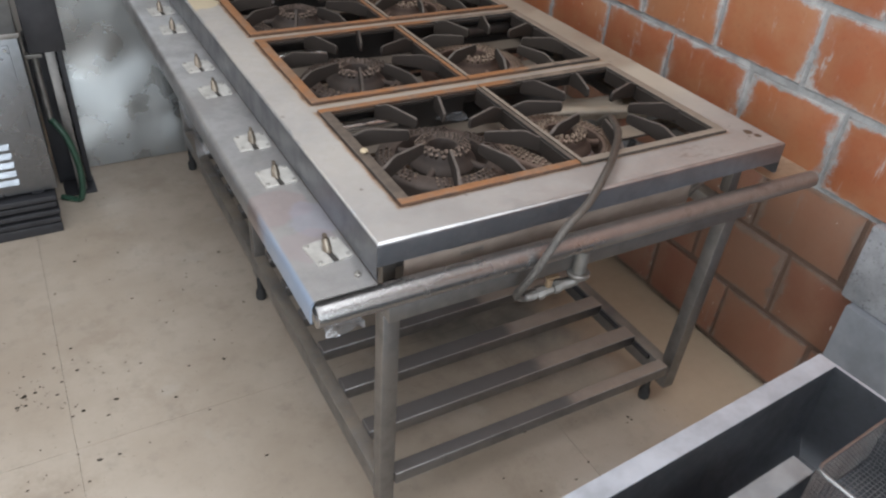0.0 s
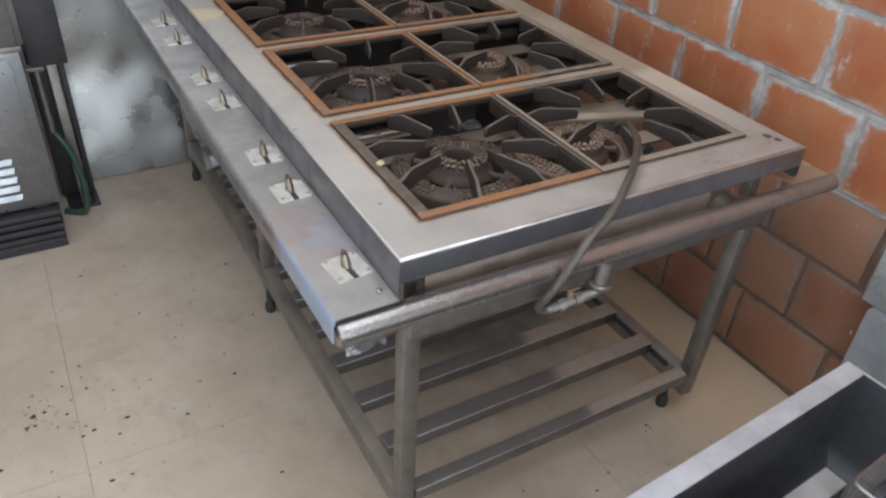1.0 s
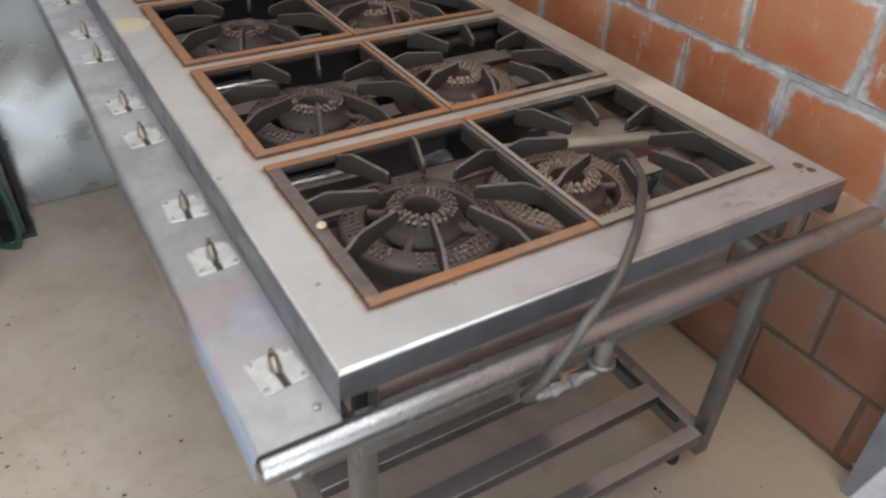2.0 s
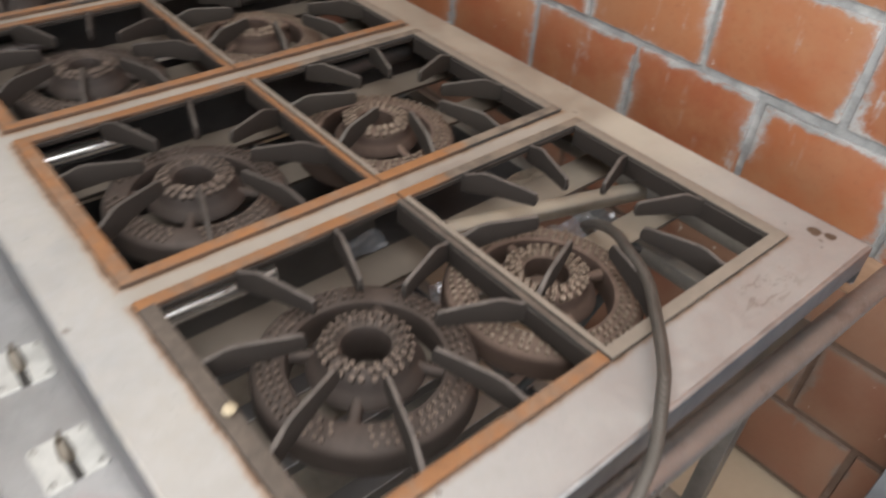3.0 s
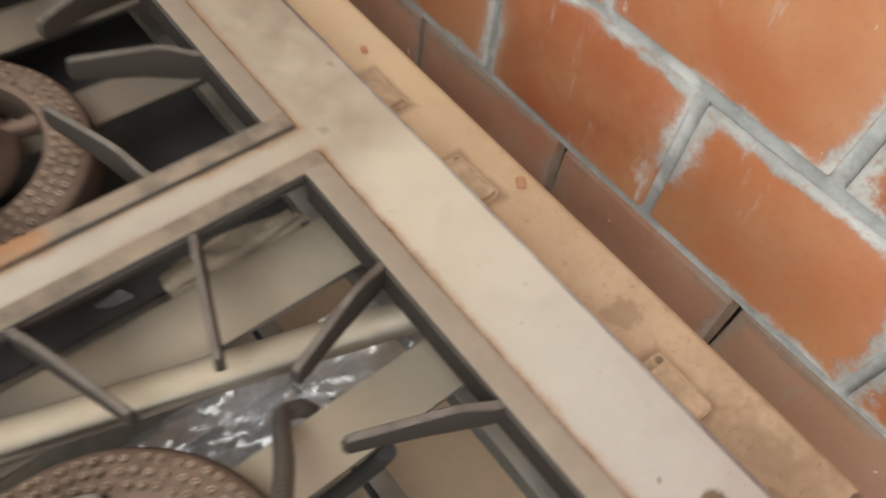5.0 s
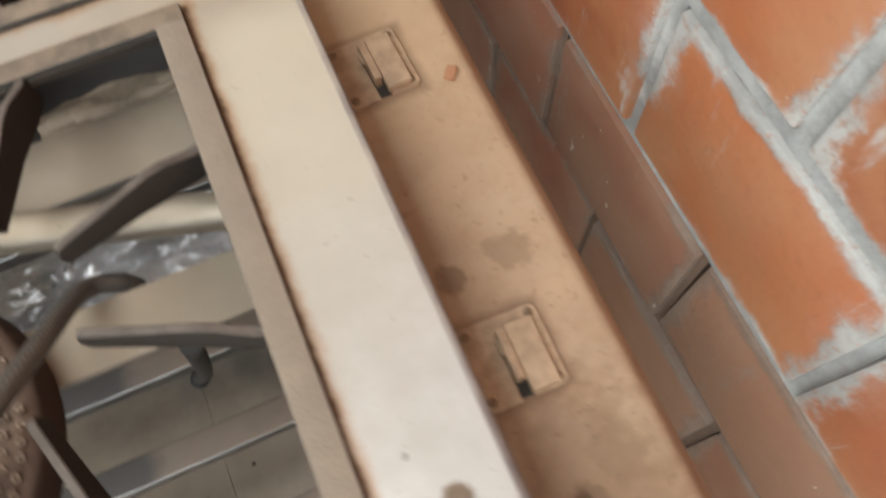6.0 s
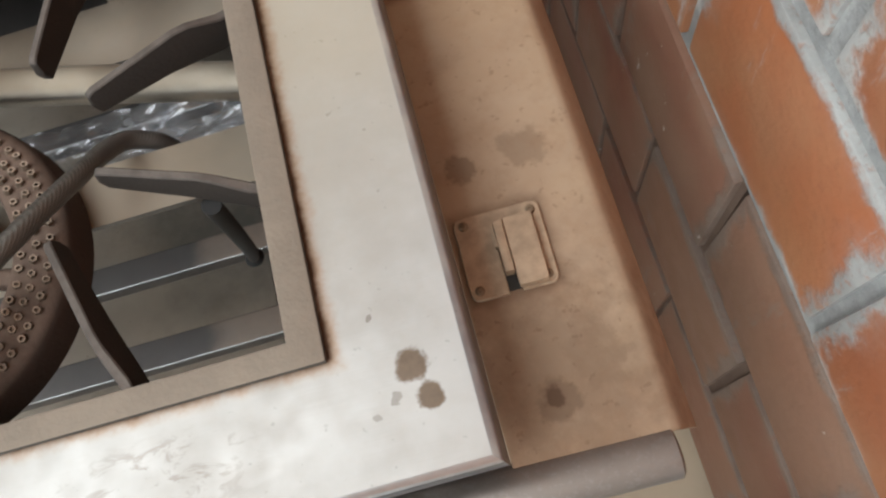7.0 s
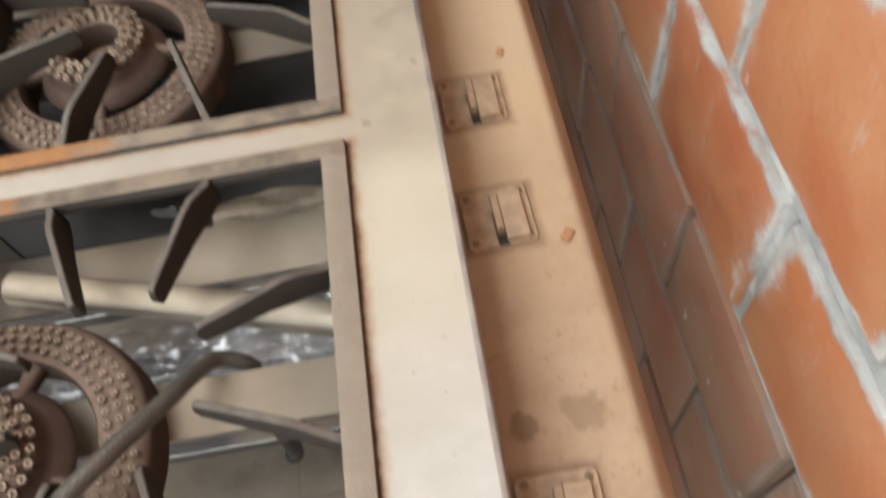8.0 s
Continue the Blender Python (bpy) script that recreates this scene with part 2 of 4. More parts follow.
def brick_material(name, a, b, light, dark, grime, smear_dark=(0.31, 0.29, 0.27), smear_light=(0.60, 0.585, 0.56)):
    n = Nodes(name)
    info = n.tree.nodes.new("ShaderNodeObjectInfo")
    tex = n.tree.nodes.new("ShaderNodeTexCoord")
    rnd = info.outputs["Random"]
    base = n.mix(rnd, a, b)
    base = n.mix(n.ramp(n.math("FRACT", n.math("MULTIPLY", rnd, 7.31)), 0.55, 1.0, 0.0, 0.7), base, light)
    base = n.mix(n.ramp(n.noise(6.0, 6, 0.6), 0.35, 0.7), base, light)
    base = n.mix(n.math("MULTIPLY", n.ramp(n.noise(70.0, 5, 0.7), 0.5, 0.75), 0.30), base, dark)
    base = n.mix(n.math("MULTIPLY", n.ramp(n.noise(3.0, 6, 0.65), 0.38, 0.66), grime), base, (0.25, 0.160, 0.115))
    base = n.mix(n.math("MULTIPLY", n.ramp(n.noise(1.3, 4, 0.6), 0.45, 0.65), 0.35), base, tuple(c * k for c, k in zip(light, (1.06, 1.12, 1.08))))
    # mortar smeared over the borders of the face
    g = tex.outputs["Generated"]
    ey = n.math("ABSOLUTE", n.math("SUBTRACT", n.axis(1, g), 0.5))
    gz = n.math("SUBTRACT", n.axis(2, g), 0.5)
    ez = n.math("MAXIMUM", n.math("ADD", gz, 0.022), n.math("SUBTRACT", -0.012, gz))
    rim = n.math("MAXIMUM", n.math("ADD", ey, 0.008), ez)
    wob = n.math("ADD", n.math("MULTIPLY", n.noise(22.0, 6, 0.7), 0.24), n.math("MULTIPLY", n.noise(3.6, 3), 0.26))
    smear = n.ramp(n.math("ADD", rim, wob), 0.704, 0.765)
    smear = n.math("MULTIPLY", smear, n.ramp(n.noise(120.0, 4), 0.25, 0.5, 0.45, 1.0))
    grey = n.mix(n.ramp(n.noise(14.0, 5), 0.35, 0.65), smear_dark, smear_light)
    colour = n.mix(smear, base, grey)
    haze = n.math("MULTIPLY", n.ramp(n.math("ADD", rim, n.math("MULTIPLY", n.noise(7.0, 6, 0.7), 0.46)), 0.60, 0.86), n.ramp(n.noise(33.0, 5, 0.7), 0.32, 0.68, 0.05, 0.45))
    colour = n.mix(haze, colour, smear_light)
    # white lime streaks and splashes
    streak = n.ramp(n.noise(4.0, 5, 0.65, n.stretch(1, 7.0, 1.3)), 0.59, 0.72)
    colour = n.mix(n.math("MULTIPLY", streak, n.ramp(n.noise(45.0, 4), 0.35, 0.6, 0.0, 0.75)), colour, smear_light)
    dot = n.ramp(n.noise(30.0, 4, 0.6, n.stretch(1, 1.6, 0.8)), 0.705, 0.74)
    colour = n.mix(n.math("MULTIPLY", dot, 0.6), colour, (0.66, 0.60, 0.54))
    h = n.math("ADD", n.math("ADD", n.math("MULTIPLY", n.noise(90.0, 5, 0.65), 0.5), n.math("MULTIPLY", n.noise(11.0, 3), 0.8)), n.math("MULTIPLY", smear, 0.7))
    n.bump(h, 0.4, 0.004)
    return n.done(colour, n.ramp(n.noise(12.0, 4), 0.3, 0.7, 0.5, 0.75), 0.0, Specular_IOR_Level=0.35)


def mortar_material(name, a, b, lime):
    n = Nodes(name)
    c = n.mix(n.ramp(n.noise(20.0, 6, 0.7), 0.3, 0.7), a, b)
    c = n.mix(n.ramp(n.noise(9.0, 4), 0.56, 0.70), c, lime)
    n.bump(n.noise(120.0, 6, 0.7), 0.8, 0.004)
    return n.done(c, 0.9)


def floor_material():
    n = Nodes("worn_cream_floor")
    c = n.mix(n.ramp(n.noise(1.4, 6, 0.62), 0.32, 0.68), (0.39, 0.322, 0.252), (0.50, 0.432, 0.355))
    c = n.mix(n.math("MULTIPLY", n.ramp(n.noise(3.5, 6, 0.7), 0.50, 0.70), 0.45), c, (0.29, 0.225, 0.165))
    c = n.mix(n.math("MULTIPLY", n.ramp(n.noise(13.0, 6, 0.7), 0.50, 0.72), 0.35), c, (0.27, 0.225, 0.18))
    c = n.mix(n.math("MULTIPLY", n.ramp(n.noise(85.0, 3, 0.6), 0.66, 0.74), 0.5), c, (0.20, 0.155, 0.11))
    c = n.mix(n.math("MULTIPLY", n.ramp(n.noise(5.0, 5), 0.58, 0.74), 0.4), c, (0.53, 0.50, 0.45))
    # dark uneven patch on the floor below the burners
    dark_patch = n.spot(0.74, 0.78, 0.34, 0.8, 5.0, 0.5)
    c = n.mix(n.math("MULTIPLY", dark_patch, n.ramp(n.noise(9.0, 5, 0.65), 0.25, 0.65, 0.35, 0.75)), c, (0.12, 0.122, 0.115))
    # floor turns paler tan towards the brick wall
    tan_side = n.ramp(n.math("ADD", n.axis(0), n.math("MULTIPLY", n.noise(5.0, 5), 0.5)), 1.02, 1.36, 0.0, 0.75)
    c = n.mix(tan_side, c, n.mix(n.noise(30.0, 5), (0.62, 0.49, 0.345), (0.52, 0.395, 0.265)))
    n.bump(n.math("ADD", n.noise(8.0, 4), n.math("MULTIPLY", n.noise(160.0, 4), 0.3)), 0.15, 0.003)
    return n.done(c, n.ramp(n.noise(5.0, 5), 0.3, 0.7, 0.32, 0.55), 0.0)


def concrete_material():
    n = Nodes("rough_cement_block")
    c = n.mix(n.ramp(n.noise(7.0, 6, 0.7), 0.3, 0.7), (0.20, 0.205, 0.215), (0.34, 0.345, 0.36))
    c = n.mix(n.math("MULTIPLY", n.ramp(n.noise(80.0, 4, 0.7), 0.55, 0.68), 0.7), c, (0.10, 0.10, 0.105))
    n.bump(n.noise(70.0, 6, 0.7), 0.7, 0.006)
    return n.done(c, 0.9)


def plain(name, colour, rough=0.5, metal=0.0, vary=0.25, scale=20.0, bump=0.15, **more):
    n = Nodes(name)
    c = n.mix(n.ramp(n.noise(scale, 5, 0.6), 0.3, 0.7), colour, tuple(v * (1 - vary) for v in colour))
    n.bump(n.noise(scale * 6, 4), bump, 0.001)
    return n.done(c, rough, metal, **more)


M_TOP = top_material()
M_STEEL = plain_steel("smudged_sheet_steel", 0.9, (0.50, 0.45, 0.385), (0.29, 0.30, 0.325), 0.30)
n, c, r, m = steel("brushed_console_steel", 0.3, (0.36, 0.33, 0.29), (0.50, 0.49, 0.49), 0.32)
for x, y, rad, tint, amount in ((-0.085, 0.30, 0.07, (0.43, 0.31, 0.31), 0.4), (-0.03, 0.24, 0.06, (0.44, 0.44, 0.54), 0.4), (-0.06, 0.16, 0.05, (0.46, 0.36, 0.38), 0.35)):
    c = n.mix(n.math("MULTIPLY", n.spot(x, y, rad, 0.9, 9.0), amount), c, tint)
film_edge = n.math("MULTIPLY", n.ramp(n.axis(0), -0.122, -0.117, 1.0, 0.0), n.ramp(n.math("ADD", n.axis(1), n.math("MULTIPLY", n.noise(14.0), 0.3)), 0.30, 0.50, 0.75, 0.0))
c = n.mix(film_edge, c, (0.33, 0.43, 0.60))
M_CONSOLE = n.done(c, r, n.math("SUBTRACT", m, n.math("MULTIPLY", film_edge, 0.5)))
M_CONSOLE_DUST = console_dusty()
M_FRAME = plain_steel("dull_frame_steel", 0.85, (0.33, 0.27, 0.205), (0.30, 0.288, 0.28), 0.40, (60, 3, 60))
n, c, r, m = steel("worn_pipe_steel", 0.16, (0.42, 0.36, 0.30), (0.44, 0.435, 0.435), 0.22, (60, 60, 3), 0.75)
end = n.ramp(n.math("ADD", n.axis(0), n.math("MULTIPLY", n.noise(7.0, 5), 0.5)), 0.62, 0.95)
c = n.mix(n.math("MULTIPLY", end, 0.6), c, n.mix(n.noise(30.0, 5), (0.23, 0.172, 0.132), (0.15, 0.108, 0.085)))
fleck = n.math("MULTIPLY", n.ramp(n.noise(210.0, 3, 0.6), 0.54, 0.62), n.ramp(n.noise(12.0, 4), 0.40, 0.56))
fleck = n.math("MULTIPLY", fleck, n.ramp(end, 0.2, 0.8, 0.5, 0.06))
c = n.mix(fleck, c, (0.72, 0.72, 0.72))
c = n.mix(n.math("MULTIPLY", n.ramp(n.noise(15.0, 5, 0.7), 0.55, 0.70), n.math("ADD", 0.12, n.math("MULTIPLY", end, 0.3))), c, (0.15, 0.10, 0.08))
M_PIPE = n.done(c, n.math("ADD", r, n.math("MULTIPLY", end, 0.10)), n.math("SUBTRACT", m, n.math("MULTIPLY", end, 0.2)))
n, c, r, m = steel("patchy_dusty_slat", 0.95, (0.43, 0.345, 0.28), (0.25, 0.25, 0.257), 0.30, (60, 3, 60), even=0.6)
# dust-free left of the bar tops; its dark reflection is put into the colour
bare = n.math("MULTIPLY", n.ramp(n.math("ADD", n.axis(0), n.math("MULTIPLY", n.noise(16.0, 4), 0.05)), 0.585, 0.635, 0.82, 0.0), n.ramp(n.axis(2, n.geo.outputs["Normal"]), 0.6, 0.95))
M_SLAT = n.done(n.mix(bare, c, (0.125, 0.123, 0.125)), r, n.math("MAXIMUM", m, n.math("MULTIPLY", bare, 0.6)))
M_EDGE = plain("painted_edge_highlight", (0.60, 0.60, 0.60), 0.36, 0.8, 0.4, 9.0)
M_TUBE = plain_steel("aluminium_tube", 0.10, (0.40, 0.34, 0.27), (0.82, 0.82, 0.82), 0.16, (3, 60, 60), 0.85)
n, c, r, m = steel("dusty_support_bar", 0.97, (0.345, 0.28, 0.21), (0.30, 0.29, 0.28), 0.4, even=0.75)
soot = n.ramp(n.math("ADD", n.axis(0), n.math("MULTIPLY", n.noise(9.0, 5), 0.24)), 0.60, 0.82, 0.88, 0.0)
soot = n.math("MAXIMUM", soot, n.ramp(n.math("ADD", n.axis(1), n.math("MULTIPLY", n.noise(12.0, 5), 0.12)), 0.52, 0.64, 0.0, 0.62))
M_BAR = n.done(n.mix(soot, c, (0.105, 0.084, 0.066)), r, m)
M_PLATE = plain("pale_plate_steel", (0.60, 0.58, 0.54), 0.48, 0.35, 0.25, 30.0)
M_PLATE_DUST = plain("dusty_plate_steel", (0.52, 0.38, 0.26), 0.62, 0.15, 0.32, 60.0)
M_SCREW_DUST = plain("dusty_screw", (0.30, 0.215, 0.14), 0.6, 0.3)
M_SCREW = plain("zinc_screw", (0.42, 0.40, 0.37), 0.35, 0.9)
M_SPINDLE = plain("bronze_spindle", (0.27, 0.225, 0.18), 0.35, 0.85, 0.4)
M_IRON = cast_iron("grey_cast_iron", 0.10, (0.070, 0.060, 0.052), (0.265, 0.218, 0.174), 0.30)
M_IRON_DARK = cast_iron("dark_grey_cast_iron", 0.25, (0.045, 0.040, 0.036), (0.15, 0.118, 0.094))
M_IRON_MIX = cast_iron("patchy_cast_iron", 0.55)
M_IRON_RUST = cast_iron("rusted_cast_iron", 1.0)
M_IRON_HALF = half_rusted(0.68)
M_IRON_START = half_rusted(0.60)
M_FINGER = cast_iron("dark_cast_iron_finger", 0.10, (0.036, 0.029, 0.025), (0.165, 0.140, 0.124))
M_FINGER_MID = cast_iron("greyed_cast_iron_finger", 0.10, (0.036, 0.029, 0.024), (0.16, 0.142, 0.125))
M_FINGER_SOOT = cast_iron("sooty_cast_iron_finger", 0.10, (0.034, 0.027, 0.023), (0.10, 0.085, 0.074))
M_BURNER = cast_iron("sooty_burner_iron", 0.16, (0.042, 0.031, 0.026), (0.086, 0.063, 0.051), 1.0, 0.4)
M_BURNER_RUST = cast_iron("dusty_burner_iron", 0.30, (0.062, 0.041, 0.032), (0.19, 0.132, 0.102))
# pale upward faces imitate the shine on the sooty jet tips
M_JET_DARK = cast_iron("sooty_jet", 0.05, (0.060, 0.046, 0.038), (0.30, 0.228, 0.182))
M_JET_RUST = cast_iron("dusty_jet", 0.12, (0.13, 0.095, 0.07), (0.43, 0.335, 0.26))
M_BRICK = brick_material("fired_clay_brick", (0.362, 0.114, 0.047), (0.255, 0.075, 0.036), (0.380, 0.162, 0.074), (0.19, 0.062, 0.035), 0.18, (0.28, 0.276, 0.268), (0.44, 0.437, 0.428))
# lower courses: dirt and the shade behind the range in one browner colour
M_BRICK_LOW = brick_material("dirty_shaded_brick", (0.222, 0.086, 0.052), (0.178, 0.067, 0.043), (0.235, 0.120, 0.076), (0.13, 0.057, 0.038), 0.4, (0.165, 0.112, 0.087), (0.215, 0.158, 0.128))
M_MORTAR = mortar_material("cement_mortar", (0.24, 0.241, 0.239), (0.37, 0.373, 0.370), (0.50, 0.50, 0.492))
M_MORTAR_LOW = mortar_material("dirty_shaded_mortar", (0.125, 0.077, 0.055), (0.160, 0.106, 0.078), (0.195, 0.144, 0.114))
M_FLOOR = floor_material()
M_CONCRETE = concrete_material()
M_RENDER = plain("smooth_cement_plaster", (0.25, 0.265, 0.29), 0.8, 0.0, 0.3, 9.0)
M_DARK_SHEET = plain("dark_inner_sheet", (0.050, 0.046, 0.044), 0.5, 0.3, 0.4, 12.0)
M_TUBE_DUST = plain_steel("dusty_tube", 0.95, (0.36, 0.292, 0.21), (0.42, 0.385, 0.335), 0.34, even=0.4)
M_TUBE_SOOT = plain_steel("sooty_tube", 0.8, (0.14, 0.11, 0.09), (0.17, 0.155, 0.15), 0.42)
M_CHANNEL = plain("brown_inner_steel", (0.36, 0.295, 0.25), 0.5, 0.15, 0.3, 12.0)
M_GAP = plain("dark_joint", (0.05, 0.045, 0.04), 0.95)
M_JOINT = plain("dirty_floor_joint", (0.29, 0.245, 0.20), 0.95)
n = Nodes("braided_hose")
slope = n.math("ADD", n.axis(0), n.math("MULTIPLY", n.axis(1), 0.8))
weave = n.math("MULTIPLY", n.math("SINE", n.math("MULTIPLY", n.math("ADD", slope, n.axis(2)), 1500.0)), n.math("SINE", n.math("MULTIPLY", n.math("SUBTRACT", slope, n.axis(2)), 1500.0)))
n.bump(weave, 0.3, 0.0015)
c = n.mix(n.ramp(weave, -0.5, 0.6), (0.060, 0.052, 0.044), (0.120, 0.105, 0.090))
low = n.ramp(n.axis(2), 0.80, 0.90, 1.0, 0.0)
c = n.mix(low, c, n.mix(n.ramp(weave, -0.5, 0.6), (0.060, 0.056, 0.053), (0.19, 0.18, 0.17)))
M_HOSE = n.done(n.mix(n.ramp(n.noise(14.0, 5), 0.35, 0.7, 0.0, 0.5), c, (0.125, 0.105, 0.088)), 0.42, 0.35)
M_BRASS = plain("brass_valve", (0.45, 0.33, 0.215), 0.5, 0.7)
M_GALV = plain("galvanised_fitting", (0.33, 0.315, 0.295), 0.48, 0.75, 0.4)
M_RUBBER = plain("black_rubber", (0.025, 0.025, 0.025), 0.75)
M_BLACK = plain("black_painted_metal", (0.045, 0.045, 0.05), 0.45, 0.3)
M_GREEN = plain("green_garden_hose", (0.035, 0.085, 0.055), 0.45)
n = Nodes("galvanised_panel")
M_PANEL = n.done(n.mix(n.ramp(n.noise(1.6, 3), 0.3, 0.7), (0.44, 0.455, 0.46), (0.33, 0.345, 0.35)), n.ramp(n.noise(5.0, 5, 0.6), 0.35, 0.65, 0.20, 0.42), 1.0)
M_CABINET = plain_steel("grey_cabinet_steel", 0.15, (0.45, 0.44, 0.42), (0.25, 0.26, 0.275), 0.26, (60, 60, 3), 0.8)
M_TANK = plain_steel("dark_tank_steel", 0.15, (0.3, 0.3, 0.3), (0.235, 0.245, 0.265), 0.36)
M_RIM = plain("bright_rim_steel", (0.56, 0.60, 0.66), 0.36, 0.35, 0.35, 9.0)
M_LEDGE = plain("dull_ledge_steel", (0.36, 0.37, 0.38), 0.5, 0.2, 0.3, 12.0)
M_WIRE = plain("tinned_wire", (0.42, 0.42, 0.42), 0.35, 0.9)
M_WALL = plain("painted_plaster", (0.68, 0.66, 0.62), 0.85, 0.0, 0.15, 3.0)
M_CEILING = plain("white_ceiling", (0.74, 0.72, 0.68), 0.9, 0.0, 0.08, 3.0)
M_FILM_DUST = plain("dust_coated_film", (0.40, 0.33, 0.255), 0.55, 0.0, 0.4, 30.0)
M_CRUMB = plain("dry_crumb", (0.56, 0.46, 0.31), 0.8)
M_DIRT = plain("dark_debris", (0.045, 0.035, 0.025), 0.9)
M_CHIP = plain("brick_chip", (0.44, 0.22, 0.12), 0.85)


def film_material():
    """Thin clear film: mostly see-through, sharp glints on its folds."""
    n = Nodes("clear_plastic_film")
    crease = n.math("ABSOLUTE", n.math("SUBTRACT", n.noise(13.0, 2, 0.5, n.stretch(0.45, 1.5, 1.0), 1.0), 0.5))
    bumps = n.node("ShaderNodeBump", Strength=0.5, Distance=0.02, Height=crease).outputs[0]
    clear = n.node("ShaderNodeBsdfTransparent", Color=(0.93, 0.94, 0.95)).outputs[0]
    milky = n.node("ShaderNodeBsdfDiffuse", Color=(0.74, 0.77, 0.82), Normal=bumps).outputs[0]
    gloss = n.node("ShaderNodeBsdfGlossy", Color=(0.95, 0.96, 1.0), Roughness=0.2, Normal=bumps).outputs[0]
    fresnel = n.node("ShaderNodeFresnel", IOR=1.7, Normal=bumps).outputs[0]
    body = n.node("ShaderNodeMixShader", Fac=n.ramp(n.noise(14.0, 4), 0.35, 0.7, 0.10, 0.36))
    n.put(body.inputs[1], clear)
    n.put(body.inputs[2], milky)
    shine = n.node("ShaderNodeMixShader", Fac=n.math("MINIMUM", n.math("MULTIPLY", fresnel, 2.4), 0.55))
    n.put(shine.inputs[1], body.outputs[0])
    n.put(shine.inputs[2], gloss)
    n.put(n.tree.nodes["Material Output"].inputs[0], shine.outputs[0])
    return n.mat


M_FILM = film_material()


# ---- mesh helpers ----
def box(bm, x0, x1, y0, y1, z0, z1):
    vs = [bm.verts.new((x, y, z)) for z in (z0, z1) for y in (y0, y1) for x in (x0, x1)]
    for f in ((0, 2, 3, 1), (4, 5, 7, 6), (0, 1, 5, 4), (1, 3, 7, 5), (3, 2, 6, 7), (2, 0, 4, 6)):
        bm.faces.new([vs[i] for i in f])
    return vs


def soften(bm, width, segments=2):
    bmesh.ops.bevel(bm, geom=list(bm.edges), offset=width, segments=segments, profile=0.6, affect="EDGES")


def block(x0, x1, y0, y1, z0, z1, bevel=0.002, segments=2):
    bm = bmesh.new()
    box(bm, x0, x1, y0, y1, z0, z1)
    if bevel:
        soften(bm, bevel, segments)
    return bm


def tube(points, radius, sides=14, caps=True):
    """A round bar along a line of points."""
    bm = bmesh.new()
    rings = []
    pts = [Vector(p) for p in points]
    side = None
    for i, p in enumerate(pts):
        d = (pts[min(i + 1, len(pts) - 1)] - pts[max(i - 1, 0)]).normalized()
        if side is None:
            side = d.cross(Vector((0, 0, 1)))
            if side.length < 0.1:
                side = d.cross(Vector((0, 1, 0)))
        side = (side - d * side.dot(d)).normalized()
        other = d.cross(side)
        r = radius[i] if isinstance(radius, (list, tuple)) else radius
        rings.append([bm.verts.new(p + r * (math.cos(a) * side + math.sin(a) * other)) for a in (2 * math.pi * k / sides for k in range(sides))])
    for a, b in zip(rings, rings[1:]):
        for k in range(sides):
            bm.faces.new((a[k], a[(k + 1) % sides], b[(k + 1) % sides], b[k]))
    if caps:
        bm.faces.new(rings[0][::-1])
        bm.faces.new(rings[-1])
    return bm


def smooth_line(points, steps=8):
    """Catmull-Rom through points."""
    p = [Vector(q) for q in points]
    p = [2 * p[0] - p[1], *p, 2 * p[-1] - p[-2]]
    out = []
    for i in range(1, len(p) - 2):
        for k in range(steps):
            t = k / steps
            out.append(0.5 * (2 * p[i] + (p[i + 1] - p[i - 1]) * t + (2 * p[i - 1] - 5 * p[i] + 4 * p[i + 1] - p[i + 2]) * t * t + (3 * p[i] - p[i - 1] - 3 * p[i + 1] + p[i + 2]) * t ** 3))
    out.append(p[-2])
    return out


def lathe(profile, sides=40, centre=(0, 0, 0), closed=True):
    """A turned shape: profile of (radius, height) round z."""
    bm = bmesh.new()
    c = Vector(centre)
    cols = []
    for k in range(sides):
        a = 2 * math.pi * k / sides
        cols.append([bm.verts.new(c + Vector((r * math.cos(a), r * math.sin(a), h))) for r, h in profile])
    n = len(profile)
    for k in range(sides):
        a, b = cols[k], cols[(k + 1) % sides]
        for i in range(n if closed else n - 1):
            j = (i + 1) % n
            bm.faces.new((a[i], b[i], b[j], a[j]))
    return bm


def extrude_y(profile, y0, y1):
    """A closed outline in x and z drawn out along y."""
    bm = bmesh.new()
    a = [bm.verts.new((x, y0, z)) for x, z in profile]
    b = [bm.verts.new((x, y1, z)) for x, z in profile]
    n = len(a)
    for i in range(n):
        bm.faces.new((a[i], b[i], b[(i + 1) % n], a[(i + 1) % n]))
    bm.faces.new(a)
    bm.faces.new(b[::-1])
    return bm


def finish(bm, smooth=True):
    bmesh.ops.recalc_face_normals(bm, faces=list(bm.faces))
    me = bpy.data.meshes.new("mesh")
    bm.to_mesh(me)
    bm.free()
    if smooth:
        me.shade_smooth()
        for e in me.edges:
            e.use_edge_sharp = False
        me.set_sharp_from_angle(angle=radians(38))
    return me


def part(name, bm, material, parent=None, label="", smooth=True):
    """One mesh object under a thing or a part."""
    me = finish(bm, smooth) if isinstance(bm, bmesh.types.BMesh) else bm
    if material and not me.materials:
        me.materials.append(material)
    ob = new(name, me)
    ob.parent = parent
    return tagged(ob, label)


def thing(name, label, category, group="", kind="", at=(0, 0, 0)):
    ob = new(name)
    ob.location = at
    ob.empty_display_size = 0.05
    return tagged(ob, label, category, group, kind)


def solid(name, bm, material, label, category="", group="", kind="", smooth=True):
    return tagged(part(name, bm, material, None, "", smooth), label, category, group, kind)


